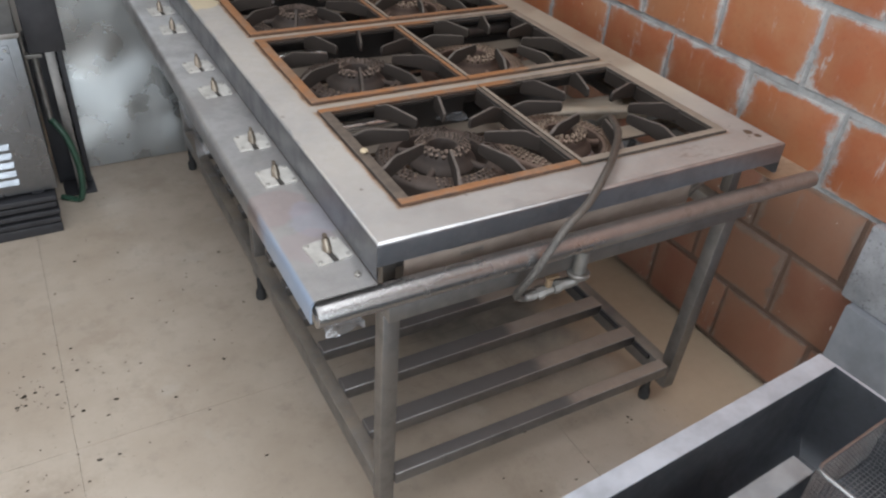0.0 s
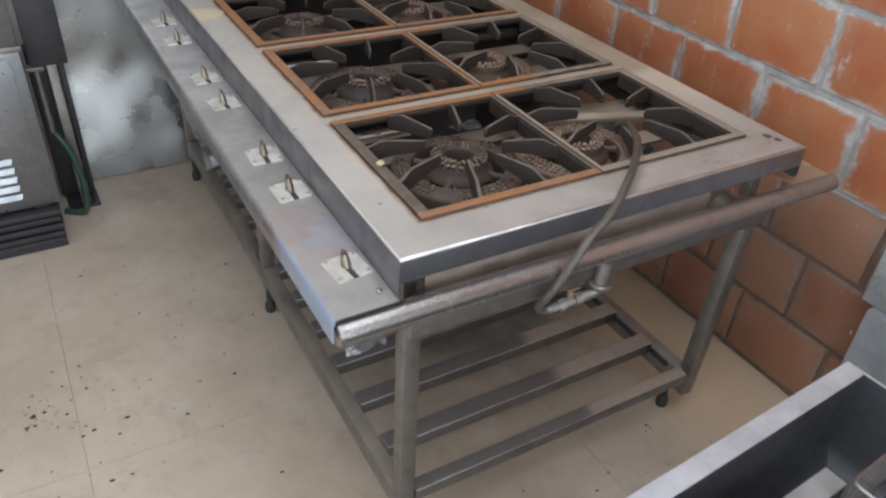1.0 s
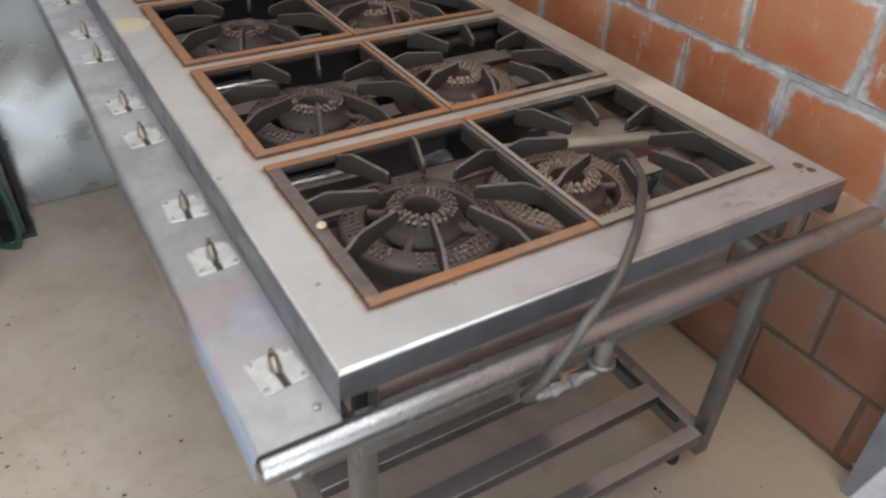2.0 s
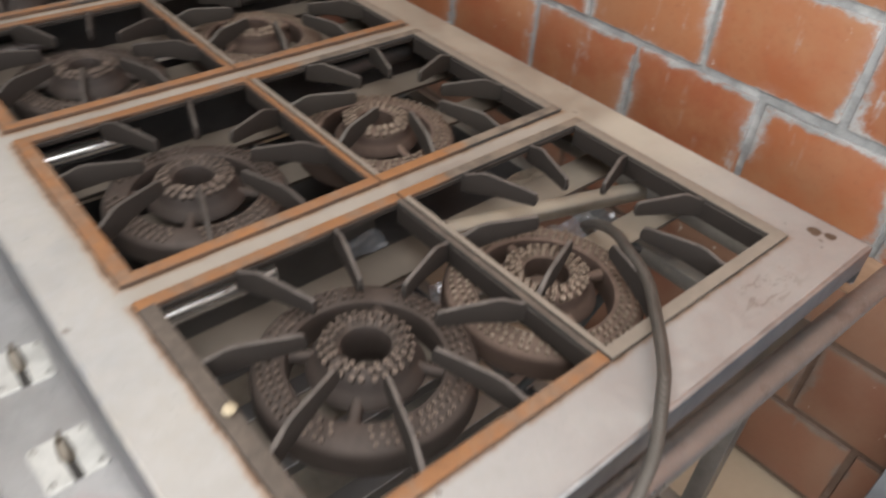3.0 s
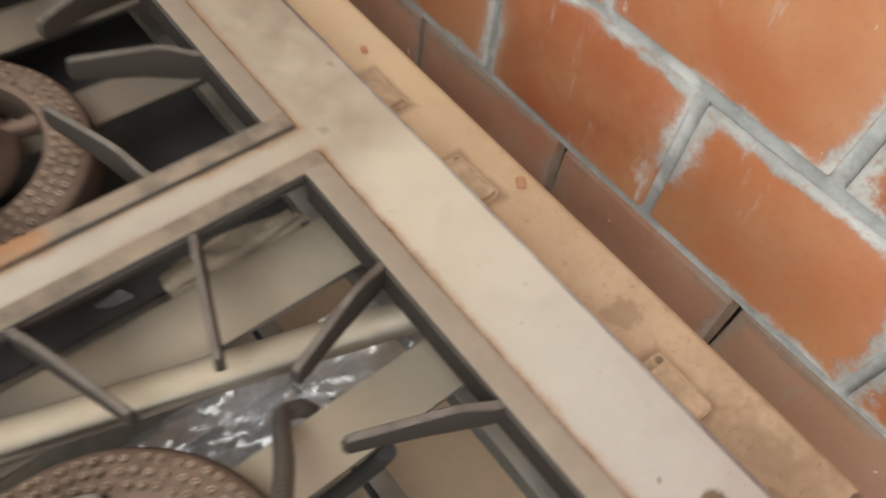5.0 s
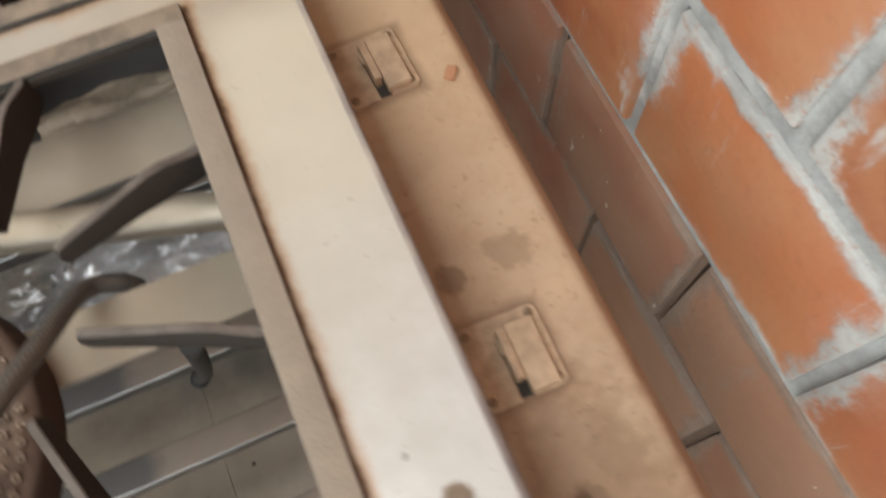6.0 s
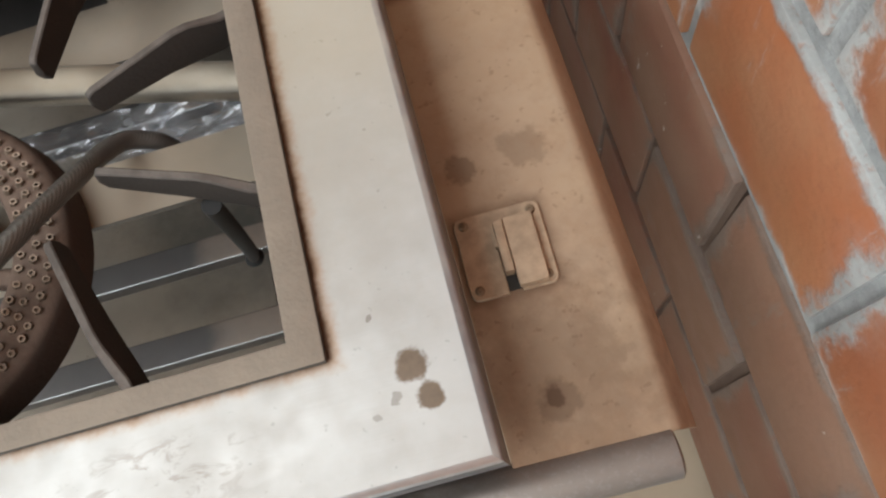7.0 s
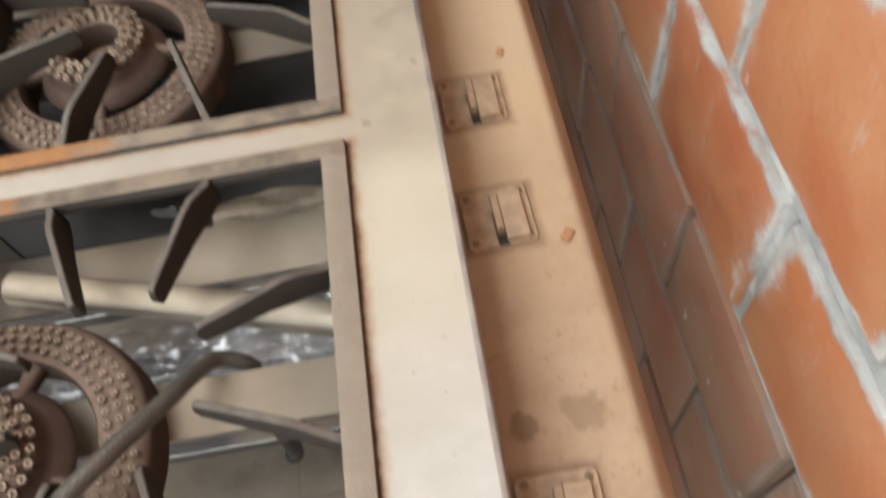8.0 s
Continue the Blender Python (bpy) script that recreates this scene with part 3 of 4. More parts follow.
# ---- setting: floor, walls, ceiling ----
X_WALL, Y_NORTH, X_WEST, Y_SOUTH, Z_CEIL = 1.312, 2.75, -2.45, -2.35, 2.75

floor = solid("floor", block(X_WEST - 0.2, X_WALL + 0.2, Y_SOUTH - 0.2, Y_NORTH + 0.2, -0.12, -0.004, 0), M_JOINT, "worn cream kitchen floor with fine cracked joints", "floor", kind="structure")
bm = bmesh.new()
for b in ((X_WEST - 0.2, X_WALL + 0.2, Y_SOUTH - 0.2, -2.15), (X_WEST - 0.2, X_WALL + 0.2, 1.39, Y_NORTH + 0.2), (X_WEST - 0.2, -0.92, -2.15, 1.39), (0.62, X_WALL + 0.2, -2.15, 1.39)):
    box(bm, *b, Z_CEIL, Z_CEIL + 0.12)
solid("ceiling", bm, M_CEILING, "white plastered ceiling with a wide roof light", "ceiling", kind="structure", smooth=False)


def wall_with_opening(name, along, at, thick, a0, a1, o0, o1, z0, z1, label):
    bm = bmesh.new()
    for p0, p1, q0, q1 in ((a0, o0, 0, Z_CEIL), (o1, a1, 0, Z_CEIL), (o0, o1, 0, z0), (o0, o1, z1, Z_CEIL)):
        if along == "y":
            box(bm, at - thick, at, p0, p1, q0, q1)
        else:
            box(bm, p0, p1, at - thick, at, q0, q1)
    return solid(name, bm, M_WALL, label, "wall", kind="structure", smooth=False)


wall_with_opening("wall_west", "y", X_WEST, 0.18, Y_SOUTH - 0.18, Y_NORTH, -1.15, 1.15, 0.4, 2.4, "plastered wall with a wide window opening")
wall_with_opening("wall_south", "x", Y_SOUTH, 0.18, X_WEST, X_WALL + 0.18, -1.85, 0.35, 0.02, 2.2, "plastered wall with a wide open doorway")
solid("wall_north", block(X_WEST - 0.18, X_WALL + 0.18, Y_NORTH, Y_NORTH + 0.18, 0, Z_CEIL, 0), M_WALL, "plain plastered back wall of the kitchen", "wall", kind="structure", smooth=False)

# brick wall: rows of hollow clay bricks in running bond, uneven mortar
ROW_H, ROW_Z0, PITCH, JOINT, HEAD = 0.2185, 0.0275, 0.3130, 0.018, 0.014
LOW_Z = 0.690  # below this the bricks are browner, dirt and shade put into their colour
bm = bmesh.new()
box(bm, X_WALL + 0.030, X_WALL + 0.20, Y_SOUTH - 0.18, Y_NORTH, 0, Z_CEIL)
wall_east = solid("wall_east", bm, M_GAP, "unplastered orange clay brick wall with rough grey mortar", "wall", kind="structure", smooth=False)


# ---- gas range ----
H = 0.900
X0, X1, Y0, Y1 = 0.0, 1.030, 0.0, 2.045
ROWS_Y = [0.092 + 0.473 * k for k in range(4)]
CELL_D = 0.436
CELL_X = ((0.091, 0.5095), (0.5125, 0.933))

gas_range = thing("gas_range", "long steel industrial gas range with eight burners, dusty and rust-stained", "stove")


def grid_plate(xs, ys, holes, z0, z1):
    """A flat sheet with square holes."""
    bm = bmesh.new()
    top, low = {}, {}
    for i, x in enumerate(xs):
        for j, y in enumerate(ys):
            top[i, j], low[i, j] = bm.verts.new((x, y, z1)), bm.verts.new((x, y, z0))
    cells = {(i, j) for i in range(len(xs) - 1) for j in range(len(ys) - 1)} - set(holes)
    for i, j in cells:
        q = ((i, j), (i + 1, j), (i + 1, j + 1), (i, j + 1))
        bm.faces.new([top[k] for k in q])
        bm.faces.new([low[k] for k in q[::-1]])
        for a, b, n in ((q[0], q[1], (i, j - 1)), (q[1], q[2], (i + 1, j)), (q[2], q[3], (i, j + 1)), (q[3], q[0], (i - 1, j))):
            if n not in cells:
                bm.faces.new((top[a], low[a], low[b], top[b]))
    for v in list(bm.verts):
        if not v.link_faces:
            bm.verts.remove(v)
    return bm


def rim_sweep(x0, x1, y0, y1, profile):
    """A bent edge round a rectangle: profile of (inset, height)."""
    bm = bmesh.new()
    loops = [[bm.verts.new(p) for p in ((x0 + d, y0 + d, z), (x1 - d, y0 + d, z), (x1 - d, y1 - d, z), (x0 + d, y1 - d, z))] for d, z in profile]
    for a, b in zip(loops, loops[1:]):
        for k in range(4):
            bm.faces.new((a[k], a[(k + 1) % 4], b[(k + 1) % 4], b[k]))
    return bm


T = H - 0.004
ys = [Y0 + 0.007]
holes = []
for k, y in enumerate(ROWS_Y):
    ys += [y + 0.012, y + CELL_D - 0.012]
    holes.append((1, 2 * k + 1))
ys.append(Y1 - 0.007)
part("top_sheet", grid_plate([X0 + 0.007, CELL_X[0][0] + 0.012, CELL_X[1][1] - 0.012, X1 - 0.007], ys, holes, T - 0.003, T), M_TOP, gas_range, "dusty grey-beige steel top with two brown stains")
skirt = rim_sweep(X0, X1, Y0, Y1, [(0.007, T), (0.003, T - 0.001), (0.0008, T - 0.0035), (0.0, T - 0.008), (0.0, H - 0.052), (0.0, H - 0.082), (0.003, H - 0.085), (0.004, H - 0.080), (0.004, H - 0.052), (0.004, T - 0.004)])
# the near end is cut short, and the gap below it lies open
bmesh.ops.delete(skirt, geom=[f for f in skirt.faces if f.calc_center_median().y < 0.02 and f.calc_center_median().z < H - 0.055 and 0.3 < f.calc_center_median().x < 0.8], context="FACES")
skirt = finish(skirt)
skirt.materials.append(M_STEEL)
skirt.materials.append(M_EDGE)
# near top bend paler: its highlight is put into the colour
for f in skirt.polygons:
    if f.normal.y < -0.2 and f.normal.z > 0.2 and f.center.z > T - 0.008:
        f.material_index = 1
part("top_skirt", skirt, None, gas_range, "bent steel skirt with a highlight painted along its near edge")
part("skirt_hem", block(X0 + 0.004, X1 - 0.004, Y0 + 0.0005, Y0 + 0.013, H - 0.0545, H - 0.0515, 0.001, 1), M_STEEL, gas_range)


Z_LEDGE = H - 0.103  # the ledge on the wall side hangs a little lower


def console(side):
    z = H - 0.085 if side < 0 else Z_LEDGE
    outline = [(0, 0), (0.110, 0.0), (0.1155, -0.0012), (0.1190, -0.0045), (0.1235, -0.018), (0.1235, -0.050), (0.1205, -0.050), (0.1205, -0.018), (0.1165, -0.006), (0.110, -0.003), (0, -0.003)]
    if side > 0:
        outline[4:7] = [(0.1255, -0.018), (0.1370, -0.050), (0.1340, -0.050)]
    base = X0 if side < 0 else X1
    return extrude_y([(base + side * x * (1.03 if side < 0 else 1.09), z + dz) for x, dz in outline], Y0 - 0.005, Y1)


part("console", console(-1), M_CONSOLE, gas_range, "smudged shiny steel control ledge")
part("console", console(1), M_CONSOLE_DUST, gas_range, "control ledge thick with orange-brown dust")

def paint_highlight(me):
    """Sets a paler steel on the front bend of a bar, a painted highlight."""
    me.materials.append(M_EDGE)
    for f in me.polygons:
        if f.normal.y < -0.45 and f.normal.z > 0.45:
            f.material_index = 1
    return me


# frame below
for y in (0.036, 1.000, 1.960):
    for x in (0.032, 0.945):
        bm = block(x, x + 0.038, y, y + 0.038, 0.105, 0.700, 0.004)
        for v in bm.verts:  # the legs on the wall side lean outwards
            v.co.x += (v.co.z - 0.40) * (0.055 if x > 0.5 else 0.0)
        leg = part("leg", bm, M_FRAME, gas_range)
        fx, fy, top = (x, y + 0.070, 0.131) if x > 0.5 and y < 0.1 else (x + 0.003 if x > 0.5 else x + 0.016, y + 0.026, 0.104)
        bm = lathe([(0.0, 0.0), (0.015, 0.0), (0.017, 0.004), (0.017, 0.026), (0.014, 0.036), (0.010, 0.040), (0.010, top), (0.0, top)], 16, (fx, fy, 0.001), False)
        part("foot", bm, M_RUBBER, leg, "black rubber levelling foot")
for x in (0.030, 0.914):
    part("side_rail", block(x, x + 0.038, 0.066, 1.958, 0.132, 0.192, 0.003), M_FRAME, gas_range)
    part("side_rail", block(x + (0.032 if x > 0.5 else 0), x + (0.070 if x > 0.5 else 0.038), 0.076, 1.958, 0.682, 0.716, 0.003), M_FRAME, gas_range)
for y in (0.030, 1.965):
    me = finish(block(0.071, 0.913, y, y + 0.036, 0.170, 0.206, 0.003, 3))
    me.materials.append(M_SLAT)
    part("end_rail", paint_highlight(me), None, gas_range)
for y, z in ((0.006, 0.701), (1.960, 0.701)):
    part("end_rail", block(0.030, 0.985, y, y + 0.044, z, z + 0.044, 0.003), M_FRAME, gas_range)
for y in (0.052, 1.930):
    for x in (0.036, 0.953):
        part("upright", block(x, x + 0.028, y, y + 0.028, 0.746, H - 0.010, 0.002), M_FRAME, gas_range)
for b in ((0.075, 0.800, 0.746, 0.812), (0.075, 0.170, 0.8122, 0.8278), (0.330, 0.800, 0.8122, 0.8278), (0.075, 0.800, 0.828, 0.880)):
    part("inner_channel", block(b[0], b[1], 0.040, 0.043, b[2], b[3], 0), M_CHANNEL, gas_range, "dull brown inner panel", False)
part("inner_channel", block(0.075, 0.800, 0.014, 0.043, 0.742, 0.7458, 0.001, 1), M_CHANNEL, gas_range)
part("stay", tube([(0.800, 0.052, 0.768), (0.880, 0.056, 0.822), (0.935, 0.060, 0.846)], 0.006, 8), M_FRAME, gas_range, "slanting stay under the top")


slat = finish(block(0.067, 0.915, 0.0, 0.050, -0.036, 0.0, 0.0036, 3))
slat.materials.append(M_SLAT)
paint_highlight(slat)
for k in range(12):
    part("shelf_bar", slat, None, gas_range).location = (0, 0.171 + 0.156 * k, 0.205)

# black strips standing in for the shade between side rail and shelf bars
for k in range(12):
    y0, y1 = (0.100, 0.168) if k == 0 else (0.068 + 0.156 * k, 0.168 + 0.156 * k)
    part("rail_gap_shade", block(0.9045, 0.9135, y0, y1, 0.176, 0.1885, 0.001, 1), M_BLACK, gas_range, "black strip for the shaded gap along the rail")

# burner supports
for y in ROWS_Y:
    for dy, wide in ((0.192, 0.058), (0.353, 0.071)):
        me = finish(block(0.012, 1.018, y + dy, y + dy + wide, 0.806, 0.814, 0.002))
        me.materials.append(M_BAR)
        part("support_bar", paint_highlight(me), None, gas_range)
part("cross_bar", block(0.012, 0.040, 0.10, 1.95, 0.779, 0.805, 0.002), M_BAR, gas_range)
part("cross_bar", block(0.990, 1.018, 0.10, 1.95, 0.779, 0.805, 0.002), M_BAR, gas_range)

# dark sheets added so that the depth between burner rows looks black
for k, y in enumerate(ROWS_Y[1:]):
    x1 = 0.505 if k == 0 else 1.014
    part("dark_sheet", block(0.016, x1, y + 0.008, y + 0.012, 0.735, 0.8905, 0), M_DARK_SHEET, gas_range, "dark sheet added between burner rows to blacken the depth")
part("dark_sheet", block(0.506, 1.014, ROWS_Y[1] + 0.008, ROWS_Y[1] + 0.012, 0.835, 0.8905, 0), M_DARK_SHEET, gas_range, "shallow dark sheet added between burner rows")

# black drip trays under the rows behind the first
for y in ROWS_Y[1:]:
    part("drip_tray", block(0.045, 0.935, y + 0.016, y + 0.462, 0.722, 0.728, 0.002, 1), M_DARK_SHEET, gas_range, "sooty black drip tray under the burners")

# small return spring under the skirt
part("spring", tube([(0.196 + 0.00075 * k, 0.046 + 0.008 * math.cos(k * 0.7), 0.795 + 0.008 * math.sin(k * 0.7)) for k in range(72)], 0.0012, 6), M_GALV, gas_range, "small coiled steel spring")

# handrail pipe across the end
part("end_pipe", tube([(-0.118, 0.004, 0.776), (-0.116, 0.004, 0.776), (0.5, -0.007, 0.781), (1.150, -0.019, 0.785), (1.152, -0.019, 0.785)], [0.021, 0.0255, 0.0235, 0.0200, 0.017], 24), M_PIPE, gas_range, "worn grey steel gas pipe")


def slotted_plate(half, corner, slot, slot_end, thick):
    """A square plate with rounded corners and a slot open to one side."""
    line = [(-slot, -half), (-slot, slot_end), (slot, slot_end), (slot, -half)]
    for sx, sy, start in ((1, -1, -90), (1, 1, 0), (-1, 1, 90), (-1, -1, 180)):
        for k in range(5):
            a = radians(start + 22.5 * k)
            line.append((sx * (half - corner) + corner * math.cos(a), sy * (half - corner) + corner * math.sin(a)))
    bm = bmesh.new()
    low, top = ([bm.verts.new((x, y, z)) for x, y in line] for z in (0.0, thick))
    bm.faces.new(low)
    bm.faces.new(top)
    for k in range(len(line)):
        bm.faces.new((low[k], low[k - 1], top[k - 1], top[k]))
    bmesh.ops.recalc_face_normals(bm, faces=list(bm.faces))
    rim = [e for e in bm.edges if all(v.co.z > thick / 2 for v in e.verts)]
    bmesh.ops.bevel(bm, geom=rim, offset=0.0009, segments=1, affect="EDGES")
    return bm


def valve_plate(x, y, dusty, turn=0.0):
    """A square plate with a slot, four screws and a bare spindle."""
    z = Z_LEDGE + 0.0002 if dusty else H - 0.0848
    mp = M_PLATE_DUST if dusty else M_PLATE
    th = 0.0036 if dusty else 0.0042
    half = 0.0055 if dusty else 0.0060
    bm = slotted_plate(0.0365, 0.007, half, 0.014, th)
    p = part("valve_plate", bm, mp, gas_range, "", False)
    p.location, p.rotation_euler = (x, y, z), (0, 0, turn)
    for dx in (-0.0285, 0.0285):
        for dy in (-0.0285, 0.0285):
            s = part("screw", SCREW_DUST if dusty else SCREW, None, p)
            s.location = (dx, dy, th)
    if dusty:
        part("raised_tongue", block(0.0035, 0.0280, -0.0345, 0.0245, th - 0.001, 0.0135, 0.0022), mp, p)
        bm = block(-0.0050, 0.0030, -0.022, 0.022, 0.001, 0.0165, 0.0020)
        box(bm, -0.0075, -0.0045, 0.002, 0.014, 0.002, 0.0105)
    else:
        bm = tube([(0, 0.000, -0.004), (0, 0.003, 0.010), (0, 0.006, 0.018), (0, 0.009, 0.026)], [0.0092, 0.0090, 0.0078, 0.0070], 12)
        box(bm, -0.0030, 0.0030, 0.006, 0.015, 0.025, 0.034)
    part("spindle", bm, mp if dusty else M_SPINDLE, p)
    part("slot_shadow", block(-half, half, -0.034, 0.014, 0.0, 0.0006, 0), M_GAP, p)
    return p


SCREW = finish(lathe([(0, 0.0), (0.0042, 0.0), (0.0040, 0.0014), (0.0026, 0.0024), (0.0014, 0.0024), (0.0012, 0.0012), (0, 0.0012)], 10, (0, 0, 0), False))
SCREW.materials.append(M_SCREW)
SCREW_DUST = SCREW.copy()
SCREW_DUST.materials.clear()
SCREW_DUST.materials.append(M_SCREW_DUST)
for k, y in enumerate((0.121, 0.420, 0.592, 0.902, 1.078, 1.392, 1.572, 1.875)):
    valve_plate(-0.045 - 0.004 * (k > 2), y, False, radians((6, 2, -3, 4, 5, -2, 3, 0)[k]))
for k, y in enumerate((0.1655, 0.473, 0.640, 0.935, 1.115, 1.410, 1.590, 1.880)):
    valve_plate(1.0715, y, True, radians((-1, 2, 1, -3, 0, 2, 1, 0)[k]))
part("nut", lathe([(0, 0), (0.007, 0), (0.007, 0.005), (0.003, 0.006), (0.003, 0.010), (0, 0.010)], 6, (-0.022, 0.032, H - 0.085), False), M_SCREW, gas_range)


# ---- grates ----
MESHES = {}


def shared(key, make, material, smooth=True):
    if key not in MESHES:
        MESHES[key] = finish(make(), smooth)
        MESHES[key].materials.append(material)
    return MESHES[key]


def finger_mesh(length):
    """A cast finger that rises from the frame and runs level to its tip."""
    outline = [(-0.004, -0.036), (0.016, -0.034), (length * 0.5, -0.022), (length, -0.014), (length + 0.003, -0.004), (length, 0.008), (length - 0.006, 0.0105), (length * 0.34, 0.0125), (length * 0.24, 0.010), (0.006, -0.002), (-0.004, -0.003)]
    bm = bmesh.new()
    rows = []
    for w, (ox, oz) in ((-0.0042, (0, 0)), (0.0042, (0, 0))):
        rows.append([bm.verts.new((x, w * (0.8 if z > 0 else 1.0), z)) for x, z in outline])
    n = len(outline)
    for i in range(n):
        bm.faces.new((rows[0][i], rows[1][i], rows[1][(i + 1) % n], rows[0][(i + 1) % n]))
    bm.faces.new(rows[0][::-1])
    bm.faces.new(rows[1])
    bmesh.ops.recalc_face_normals(bm, faces=list(bm.faces))
    bmesh.ops.bevel(bm, geom=list(bm.edges), offset=0.0011, segments=1, affect="EDGES")
    return bm


def grate(side, row, near, sides, far, label):
    x0, x1 = CELL_X[side]
    y0 = ROWS_Y[row]
    cx, cy = (x0 + x1) / 2, y0 + CELL_D / 2
    hw, hd = (x1 - x0) / 2, CELL_D / 2
    g = thing("burner_grate", label, "grate", "cast iron grates on the range", at=(cx, cy, H - 0.004))
    wl, wr = (0.025, 0.011) if side == 0 else (0.011, 0.025)
    w, z0, z1 = 0.020, 0.0, 0.008
    iron = M_FINGER if row == 0 else M_FINGER_SOOT if side == 0 else M_FINGER_MID

    def web(x0, x1, y0, y1):
        return block(x0, x1, y0, y1, -0.034 if y1 - y0 > 0.1 else -0.009, -0.0005, 0.001, 1)

    key = ("frame", side, near, sides, far)
    if key not in MESHES:
        bm = grid_plate([-hw, -hw + wl, hw - wr, hw], [-hd, -hd + w, hd - w, hd], [(1, 1)], z0, z1)
        bmesh.ops.recalc_face_normals(bm, faces=list(bm.faces))
        sharp = [e for e in bm.edges if len(e.link_faces) == 2 and e.calc_face_angle(0) > 1.0]
        bmesh.ops.bevel(bm, geom=sharp, offset=0.0026, segments=2, profile=0.6, affect="EDGES")
        me = MESHES[key] = finish(bm)
        for m in (sides, near, far):
            me.materials.append(m)
        for f in me.polygons:
            f.material_index = 1 if f.center.y < -hd + w + 0.001 else 2 if f.center.y > hd - w - 0.001 else 0
    part("frame", MESHES[key], None, g)
    for key, b in (("wn", (-hw + wl - 0.008, hw - wr + 0.008, -hd + w - 0.008, -hd + w)), ("wf", (-hw + wl - 0.008, hw - wr + 0.008, hd - w, hd - w + 0.008)),
                   ("wl", (-hw + wl - 0.008, -hw + wl, -hd + w, hd - w)), ("wr", (hw - wr, hw - wr + 0.008, -hd + w, hd - w))):
        part("frame_web", shared((key, side), lambda b=b: web(*b), M_FINGER), None, g)
    ix0, ix1, iy = -hw + wl, hw - wr, hd - w
    ox = (ix0 + ix1) / 2
    ends = []
    for s in (-1, 1):
        ends += [((ox + s * 0.078, -iy), (ox + s * 0.0355, -0.078)), ((ox + s * 0.078, iy), (ox + s * 0.0355, 0.076)), ((ix0, s * 0.079), (ox - 0.077, s * 0.0335)), ((ix1, s * 0.079), (ox + 0.077, s * 0.0335))]
    for (ax, ay), (bx, by) in ends:
        d = Vector((bx - ax, by - ay))
        length = round(d.length, 3)
        f = part("finger", shared(("finger", length, iron.name), lambda: finger_mesh(length), iron), None, g)
        f.location, f.rotation_euler = (ax, ay, z1), (0, 0, math.atan2(d.y, d.x))
    return g


GREY, RUSTY = "grey cast iron burner grate with eight raised fingers", "cast iron burner grate with bright orange rusted bars"
grate(0, 0, M_IRON_RUST, M_IRON_DARK, M_IRON_RUST, "grey cast iron burner grate with one orange rusted bar")
grate(1, 0, M_IRON, M_IRON, M_IRON_START, GREY)
grate(0, 1, M_IRON_RUST, M_IRON_RUST, M_IRON_RUST, RUSTY)
grate(1, 1, M_IRON_HALF, M_IRON, M_IRON_START, "grey cast iron burner grate, partly rusted along one bar")
grate(0, 2, M_IRON_RUST, M_IRON_RUST, M_IRON_RUST, RUSTY)
grate(1, 2, M_IRON_RUST, M_IRON, M_IRON, "grey cast iron burner grate with one orange rusted bar")
grate(0, 3, M_IRON_MIX, M_IRON_MIX, M_IRON_DARK, GREY)
grate(1, 3, M_IRON_MIX, M_IRON, M_IRON, GREY)


# ---- burners ----
def jets(rings, r=0.0030, h=0.0050, tilt=0.35, gap=0.0):
    """Rows of small gas nipples, each with a hole; a gap leaves four bare stretches."""
    bm = bmesh.new()
    rnd = random.Random(5)
    for radius, z, count in rings:
        for k in range(count):
            a = 2 * math.pi * (k + 0.35 * rnd.random()) / count
            if abs((a % (math.pi / 2)) - math.pi / 4) < gap:
                continue
            lean = tilt + rnd.uniform(-0.12, 0.12)
            out = Vector((math.cos(a), math.sin(a), 0))
            up = (Vector((0, 0, 1)) + out * lean).normalized()
            u = up.cross(out).normalized()
            v = up.cross(u)
            c = out * (radius + rnd.uniform(-0.0008, 0.0008)) + Vector((0, 0, z))
            hh = h * rnd.uniform(0.7, 1.15)
            rows = []
            for rr, d in ((r * 1.2, -0.002), (r * 0.9, hh), (r * 0.45, hh), (r * 0.38, hh * 0.2)):
                rows.append([bm.verts.new(c + up * d + rr * (math.cos(b) * u + math.sin(b) * v)) for b in (2 * math.pi * i / 6 for i in range(6))])
            for p, q in zip(rows, rows[1:]):
                for i in range(6):
                    bm.faces.new((p[i], p[(i + 1) % 6], q[(i + 1) % 6], q[i]))
            bm.faces.new(rows[-1])
    return bm


def outer_ring():
    return lathe([(0.101, -0.007), (0.099, 0.012), (0.100, 0.026), (0.103, 0.0315), (0.108, 0.0335), (0.131, 0.0310), (0.139, 0.0285), (0.1450, 0.0245), (0.1475, 0.019), (0.1485, -0.008), (0.145, -0.012), (0.101, -0.012)], 64)


def inner_ring():
    return lathe([(0.031, 0.010), (0.030, 0.046), (0.033, 0.055), (0.041, 0.0595), (0.050, 0.058), (0.0575, 0.052), (0.0615, 0.043), (0.067, 0.034), (0.076, 0.026), (0.0785, 0.020), (0.073, 0.014), (0.045, 0.006)], 48)


